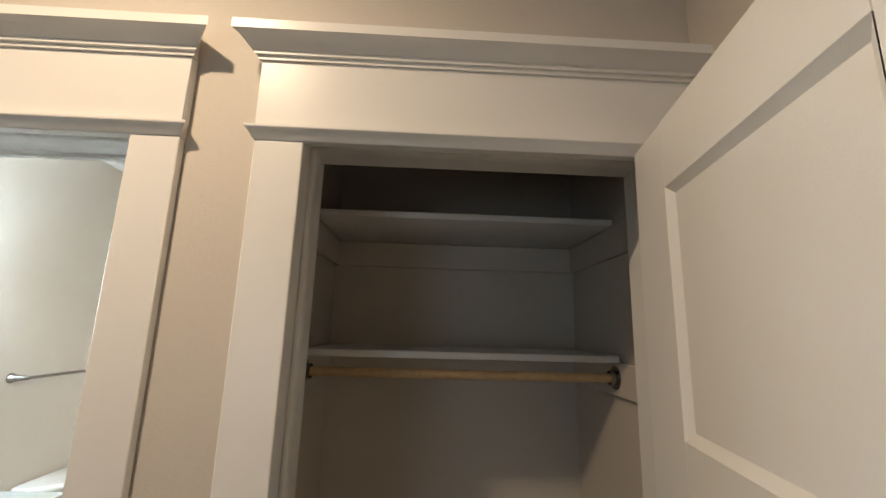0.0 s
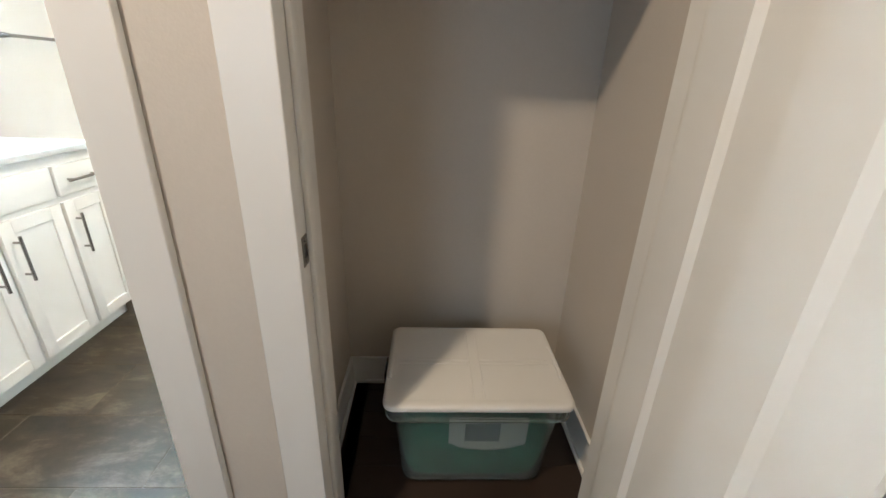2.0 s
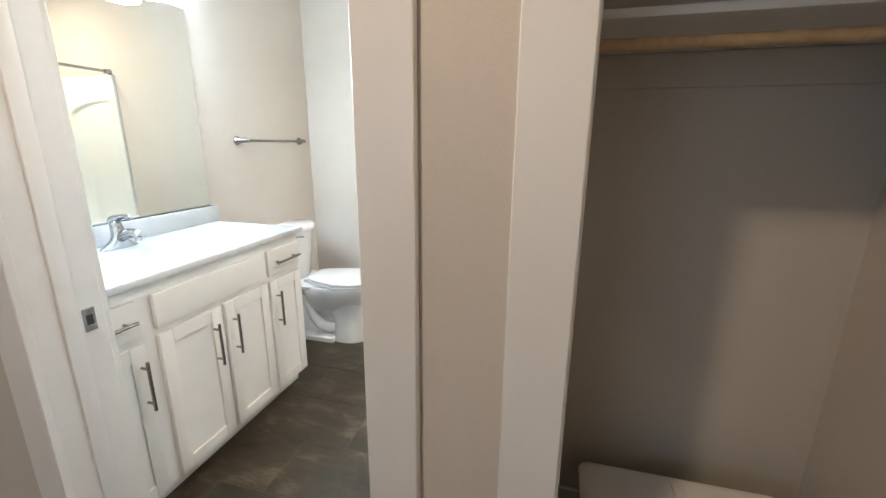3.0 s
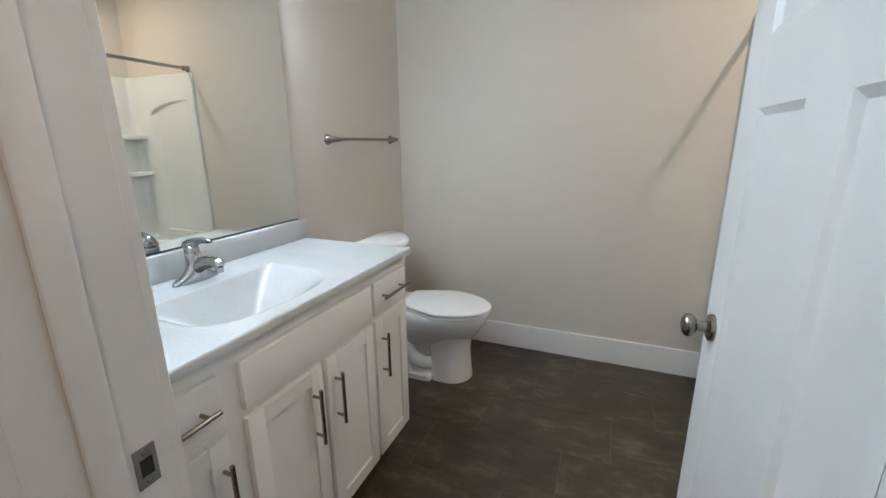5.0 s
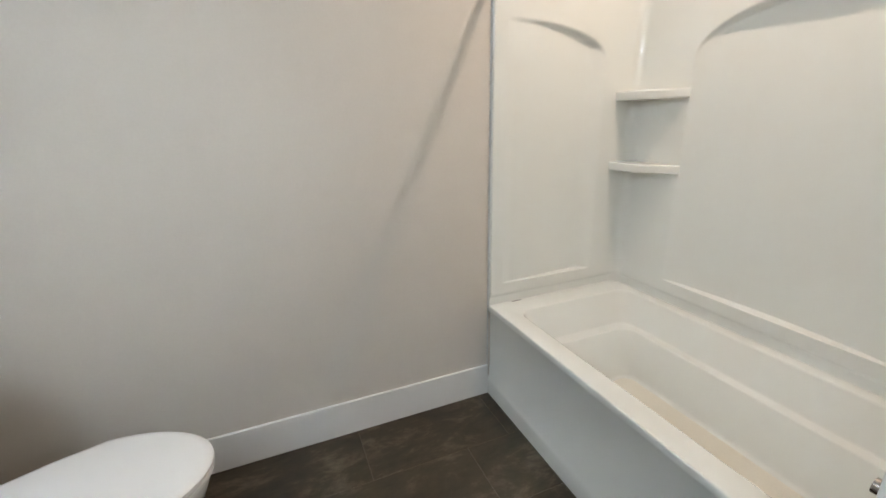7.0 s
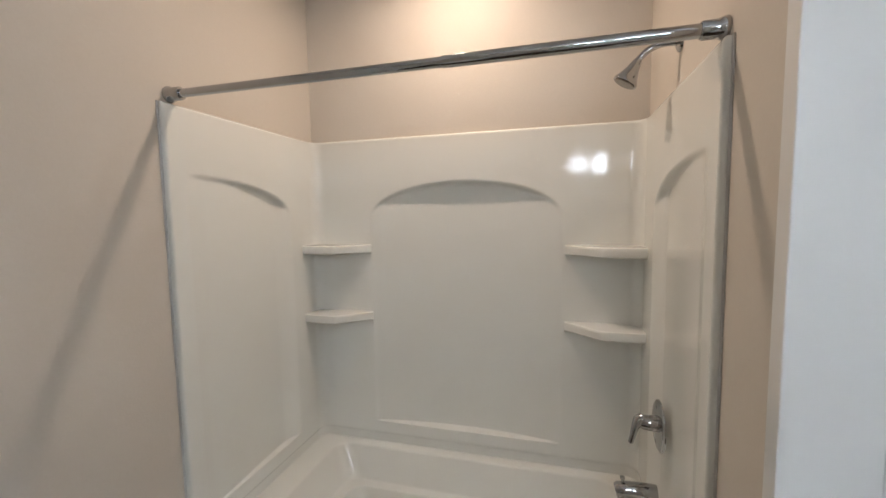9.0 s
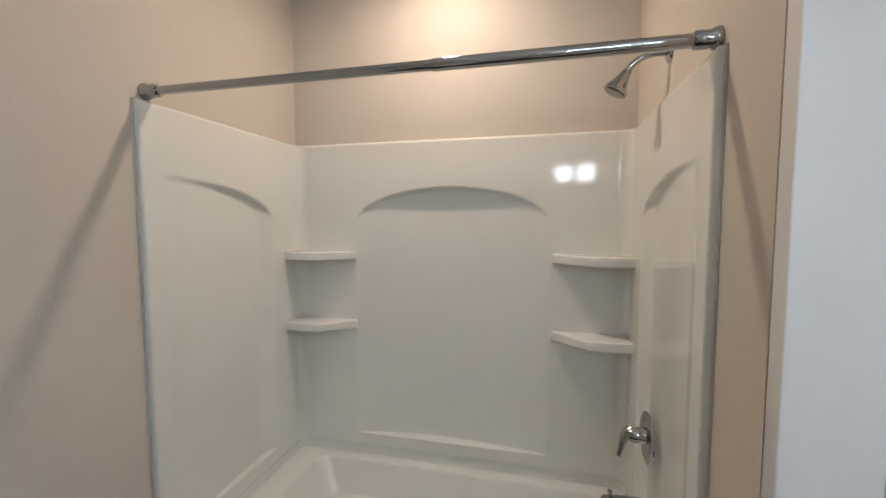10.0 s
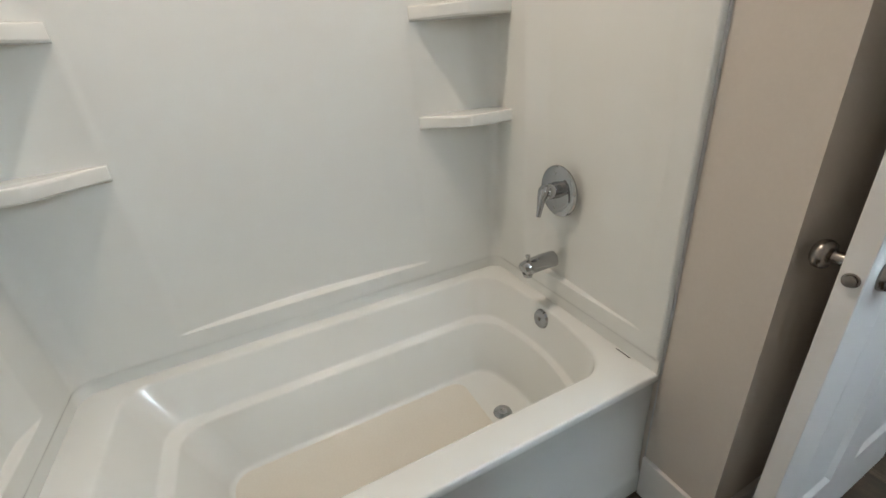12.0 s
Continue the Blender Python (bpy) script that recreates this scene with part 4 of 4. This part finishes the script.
part("sealant", tube([(TX0 - 0.001, NORTH - 0.001, 0.0), (TX0 - 0.001, NORTH - 0.001, RIM)], 0.0022, 8), CAULK, bathtub)
part("sealant", tube([(TX0 - 0.001, TUB_S + 0.001, 0.0), (TX0 - 0.001, TUB_S + 0.001, RIM)], 0.0022, 8), CAULK, bathtub)

for y, x0 in ((NORTH - 0.0225, -0.10), (TUB_S + 0.0225, -0.14)):
    part("seam_gap", box(x0, y - 0.0006, RIM - 0.001, x0 + 0.05, y + 0.0006, RIM + 0.0025), BLACK, bathtub, "short dark split in the seam")

# ---------------------------------------------------------------- tub surround
SN, SS_, SB = NORTH - 0.020, TUB_S + 0.020, EAST - 0.017      # faces of the three panels
FIL = 0.045                                                   # fillet of the inner corners
Z0, Z1 = RIM - 0.003, 1.917
SFRONT = TX0 + 0.004
SILL = 0.590


def wall_line():
    """Stations along the three panels: place, inward normal, and which panel it lies on."""
    out = []
    a = SB - FIL
    n = int((a - SFRONT) / 0.006)
    for i in range(n):
        x = SFRONT + (a - SFRONT) * i / n
        out.append(((x, SN), (0, -1), "N", x))
    for i in range(9):
        k = radians(90 - 90 * i / 8)
        out.append(((a + FIL * math.cos(k), SN - FIL + FIL * math.sin(k)), (-math.cos(k), -math.sin(k)), "C", 0))
    m = int((SN - SS_ - 2 * FIL) / 0.006)
    for i in range(1, m):
        y = SN - FIL - (SN - SS_ - 2 * FIL) * i / m
        out.append(((SB, y), (-1, 0), "B", y))
    for i in range(9):
        k = radians(-90 * i / 8)
        out.append(((a + FIL * math.cos(k), SS_ + FIL + FIL * math.sin(k)), (-math.cos(k), -math.sin(k)), "C", 0))
    for i in range(1, n + 1):
        x = a + (SFRONT - a) * i / n
        out.append(((x, SS_), (0, 1), "S", x))
    return out


ARCH_C, ARCH_H = 2.433, 0.425


def sunk(where, u, z):
    """How far the moulded arches lie behind the face of the panels."""
    if z < 0.536:
        return 0.006 * ease((0.536 - z) / 0.008)
    if where == "B":
        q = (u - ARCH_C) / ARCH_H
        if abs(q) >= 1:
            return 0.0
        top = 1.560 + 0.155 * math.sqrt(1 - q * q)
        deep = 0.039 * (1 - q * q) + 0.0012 * ease((1 - abs(q)) / 0.05)
        return deep * ease((top - z) / 0.016) * ease((z - SILL) / 0.006)
    if where in "NS":
        if u < -0.155 or u > 0.362:
            return 0.0
        q = (u + 0.155) / 0.517
        top = 1.565 + 0.148 * math.sqrt(max(1 - q ** 2.2, 0))
        deep = 0.024 * (0.15 * ease(q / 0.08) + 0.85 * ease(q / 0.8)) * ease((1 - q) / 0.18) + 0.001 * ease((1 - q) / 0.05)
        return deep * ease((top - z) / 0.018) * ease((z - SILL) / 0.006)
    return 0.0


surround = root("tub_surround", label="glossy white moulded tub surround with arched panels and corner shelves", category="shower surround")
bm = bmesh.new()
line = wall_line()
NZ = 236
heights = sorted([Z0 + (Z1 - 0.008 - Z0) * i / NZ for i in range(1, NZ + 1)] + [SILL - 0.0005 + 0.001 * i for i in range(8)])
levels = [(Z0, -0.012), (Z0, 0.0)] + [(z, 0.0) for z in heights] + [(Z1 - 0.003, -0.002), (Z1, -0.007), (Z1, -0.016)]
columns = []
(fx, fy), fn, *_ = line[0]
(lx, ly), ln, *_ = line[-1]
for (px, py), (nx, ny), where, u in line:
    columns.append([bm.verts.new((px + nx * (o - sunk(where, u, z) if o == 0 else o), py + ny * (o - sunk(where, u, z) if o == 0 else o), z)) for z, o in levels])
first = [[bm.verts.new((fx - dx, fy + do, z)) for z, o in levels] for dx, do in ((0.004, 0.016), (0.004, 0.005))]
final = [[bm.verts.new((lx - dx, ly - do, z)) for z, o in levels] for dx, do in ((0.004, 0.005), (0.004, 0.016))]
columns = first + columns + final
for a, b in zip(columns, columns[1:]):
    for i in range(len(levels) - 1):
        bm.faces.new((a[i], b[i], b[i + 1], a[i + 1]))
part("wall_shell", bm, ACRYLIC, surround, smooth=70)


def corner_shelf(z, flip):
    """A shallow moulded shelf across an inner corner."""
    def at(x, y):
        return (x, (SN - y) if not flip else (SS_ + y))
    plan = [(SB + 0.004, -0.004), (0.428, -0.004), (0.426, 0.03), (0.424, 0.10), (0.424, 0.146), (0.428, 0.157), (0.438, 0.169), (0.476, 0.212), (0.514, 0.254), (SB - 0.004, 0.286), (SB + 0.004, 0.286)]
    rings = []
    for dz, grow in ((-0.040, -0.014), (-0.038, -0.006), (-0.033, -0.001), (-0.007, 0.0), (-0.002, -0.0015), (0.0, -0.005), (0.0006, -0.012)):
        ring = []
        for x, y in plan:
            gx, gy = x, y
            if x < SB - 0.01 and y > 0:
                gx, gy = x - grow, y + grow
            elif x < SB - 0.01:
                gx = x - grow
            ring.append((*at(gx, gy), z + dz))
        rings.append(ring)
    part("corner_shelf", loft(rings), ACRYLIC, surround, "moulded white corner shelf", 24)


for flip in (False, True):
    for z in (1.438, 1.122):
        corner_shelf(z, flip)
part("sealant", tube([(SFRONT - 0.006, NORTH - 0.002, Z0), (SFRONT - 0.006, NORTH - 0.002, Z1 + 0.002)], 0.0035, 8), CAULK, surround, "grey sealant bead")
part("sealant", tube([(SFRONT - 0.006, TUB_S + 0.002, Z0), (SFRONT - 0.006, TUB_S + 0.002, Z1 + 0.002)], 0.0035, 8), CAULK, surround, "grey sealant bead")

# ---------------------------------------------------------------- shower fittings
curtain_rod = root("shower_rod", label="polished chrome shower curtain rod with end cups", category="curtain rod")
RX, RZ2 = -0.180, 1.946
part("rod", tube([(RX, TUB_S + 0.04, RZ2), (RX, 2.30, RZ2)], 0.0150, 24), CHROME, curtain_rod)
part("rod", tube([(RX, 2.25, RZ2), (RX, NORTH - 0.04, RZ2)], 0.0128, 24), CHROME, curtain_rod)
for y, d in ((TUB_S + 0.0005, 1), (NORTH - 0.0005, -1)):
    part("end_cup", lathe([(0.0, 0.0), (0.024, 0.0), (0.025, 0.004), (0.0225, 0.012), (0.0195, 0.020), (0.0195, 0.046), (0.017, 0.050), (0.0, 0.050)], (RX, y, RZ2), (0, d, 0), 28), CHROME, curtain_rod)

shower = root("wall_shower", label="chrome shower head on a bent wall arm", category="shower head")
part("flange", lathe([(0.0, 0.0), (0.028, 0.0), (0.026, 0.006), (0.014, 0.012), (0.0, 0.012)], (0.165, TUB_S + 0.0005, 2.050), (0, 1, 0), 28), CHROME, shower)
part("arm", tube(bend((0.165, TUB_S + 0.005, 2.050), (0.178, TUB_S + 0.08, 2.065), (0.185, TUB_S + 0.112, 2.012), 10), 0.0095, 16), CHROME, shower)
part("head", lathe([(0.0, 0.0), (0.012, 0.0), (0.015, 0.012), (0.017, 0.018), (0.019, 0.028), (0.031, 0.056), (0.036, 0.064), (0.036, 0.072), (0.0, 0.073)], (0.185, TUB_S + 0.108, 2.018), (0.03, 0.50, -0.86), 32), CHROME, shower)
part("spray_face", lathe([(0.0, 0.0), (0.031, 0.0), (0.030, 0.003), (0.0, 0.004)], Vector((0.185, TUB_S + 0.108, 2.018)) + Vector((0.03, 0.50, -0.86)).normalized() * 0.0725, (0.03, 0.50, -0.86), 28), NICKEL, shower, "grey spray face")

valve = root("shower_valve", label="round chrome valve plate with lever handle", category="faucet")
VXV, VZ = 0.185, 0.899
part("plate", lathe([(0.0, 0.010), (0.05, 0.010), (0.072, 0.008), (0.079, 0.004), (0.080, 0.0), (0.0, 0.0)], (VXV, SS_ + 0.0005, VZ), (0, 1, 0), 44), CHROME, valve)
part("hub", lathe([(0.0, 0.062), (0.018, 0.060), (0.0225, 0.052), (0.024, 0.030), (0.026, 0.008), (0.0, 0.008)], (VXV, SS_, VZ + 0.006), (0, 1, 0), 28), CHROME, valve)
part("lever", tube([(VXV, SS_ + 0.050, VZ + 0.018), (VXV - 0.004, SS_ + 0.064, VZ + 0.012), (VXV - 0.008, SS_ + 0.074, VZ - 0.010), (VXV - 0.010, SS_ + 0.080, VZ - 0.038), (VXV - 0.010, SS_ + 0.086, VZ - 0.060)],
                   [0.018, 0.017, 0.012, 0.009, 0.0075], 18), CHROME, valve)
for dz in (-0.055, 0.055):
    part("screw", lathe([(0.0, 0.003), (0.005, 0.002), (0.006, 0.0), (0.0, 0.0)], (VXV + 0.012, SS_ + 0.009, VZ + dz), (0, 1, 0), 12), CHROME, valve)

spout = root("tub_spout", label="chrome tub spout with diverter knob", category="faucet")
SPX, SPZ = 0.200, 0.662
part("body", tube([(SPX, SS_ + 0.0005, SPZ), (SPX, SS_ + 0.010, SPZ), (SPX, SS_ + 0.05, SPZ + 0.001), (SPX, SS_ + 0.095, SPZ - 0.001), (SPX, SS_ + 0.118, SPZ - 0.004), (SPX, SS_ + 0.124, SPZ - 0.006)],
                  [0.027, 0.0275, 0.027, 0.026, 0.0245, 0.020], 28), CHROME, spout)
part("nozzle", lathe([(0.0, 0.0), (0.015, 0.0), (0.018, 0.012), (0.0, 0.014)], (SPX, SS_ + 0.103, SPZ - 0.034), (0, 0, 1), 22), CHROME, spout)
part("diverter", lathe([(0.0045, 0.0), (0.0045, 0.010), (0.0075, 0.012), (0.0075, 0.020), (0.0, 0.021)], (SPX, SS_ + 0.104, SPZ + 0.022), (0, 0, 1), 16), CHROME, spout)

# ---------------------------------------------------------------- floor pieces
ROW, LEN, JOINT = 0.305, 0.610, 0.0026
PHASE_Y, PHASE_X = 2.552, -0.476
tile_mesh = {}


def tile(x0, x1, y0, y1):
    w, d = round(x1 - x0, 4), round(y1 - y0, 4)
    if (w, d) not in tile_mesh:
        tile_mesh[(w, d)] = finish("tile", box(-w / 2, -d / 2, -0.008, w / 2, d / 2, 0.0, 0.0012, 1), TILE, 30)
    ob = new("tile", tile_mesh[(w, d)])
    ob.location = ((x0 + x1) / 2, (y0 + y1) / 2, 0.0)
    ob.parent = floor_bath


def lay(x_min, x_max, y_min, y_max):
    k = math.floor((y_min - PHASE_Y) / ROW)
    while PHASE_Y + k * ROW < y_max:
        y0, y1 = max(PHASE_Y + k * ROW, y_min), min(PHASE_Y + (k + 1) * ROW, y_max)
        off = PHASE_X + k * LEN / 3
        i = math.floor((x_min - off) / LEN)
        while off + i * LEN < x_max:
            x0, x1 = max(off + i * LEN, x_min), min(off + (i + 1) * LEN, x_max)
            if x1 - x0 > 0.03 and y1 - y0 > 0.03:
                tile(x0 + JOINT / 2, x1 - JOINT / 2, y0 + JOINT / 2, y1 - JOINT / 2)
            i += 1
        k += 1


lay(WEST + 0.001, TX0 - 0.001, 0.925, NORTH - 0.001)
lay(BATH_L + 0.001, BATH_R - 0.001, 0.862, 0.924)

plank_mesh = finish("plank", box(-0.60, -0.0625, -0.008, 0.60, 0.0625, 0.0, 0.0012, 1), PLANK, 30)
rng = random.Random(4)


def planks(x_min, x_max, y_min, y_max):
    y = y_min
    while y + 0.06 < y_max:
        x = x_min - rng.uniform(0.0, 1.0)
        while x < x_max:
            x0, x1 = max(x, x_min), min(x + 1.2, x_max)
            if x1 - x0 > 0.05:
                ob = new("plank", plank_mesh)
                d = min(0.125, y_max - y)
                ob.location = ((x0 + x1) / 2, y + d / 2, 0.0)
                ob.scale = ((x1 - x0 - 0.0015) / 1.2, (d - 0.0015) / 0.125, 1)
                ob.parent = floor_wood
            x += 1.2
        y += 0.125


planks(HALL_W + 0.001, EAST - 0.001, HALL_S + 0.001, 0.858)
planks(CLOSET_L + 0.001, CLOSET_R - 0.001, 0.858, CLOSET_BACK - 0.001)
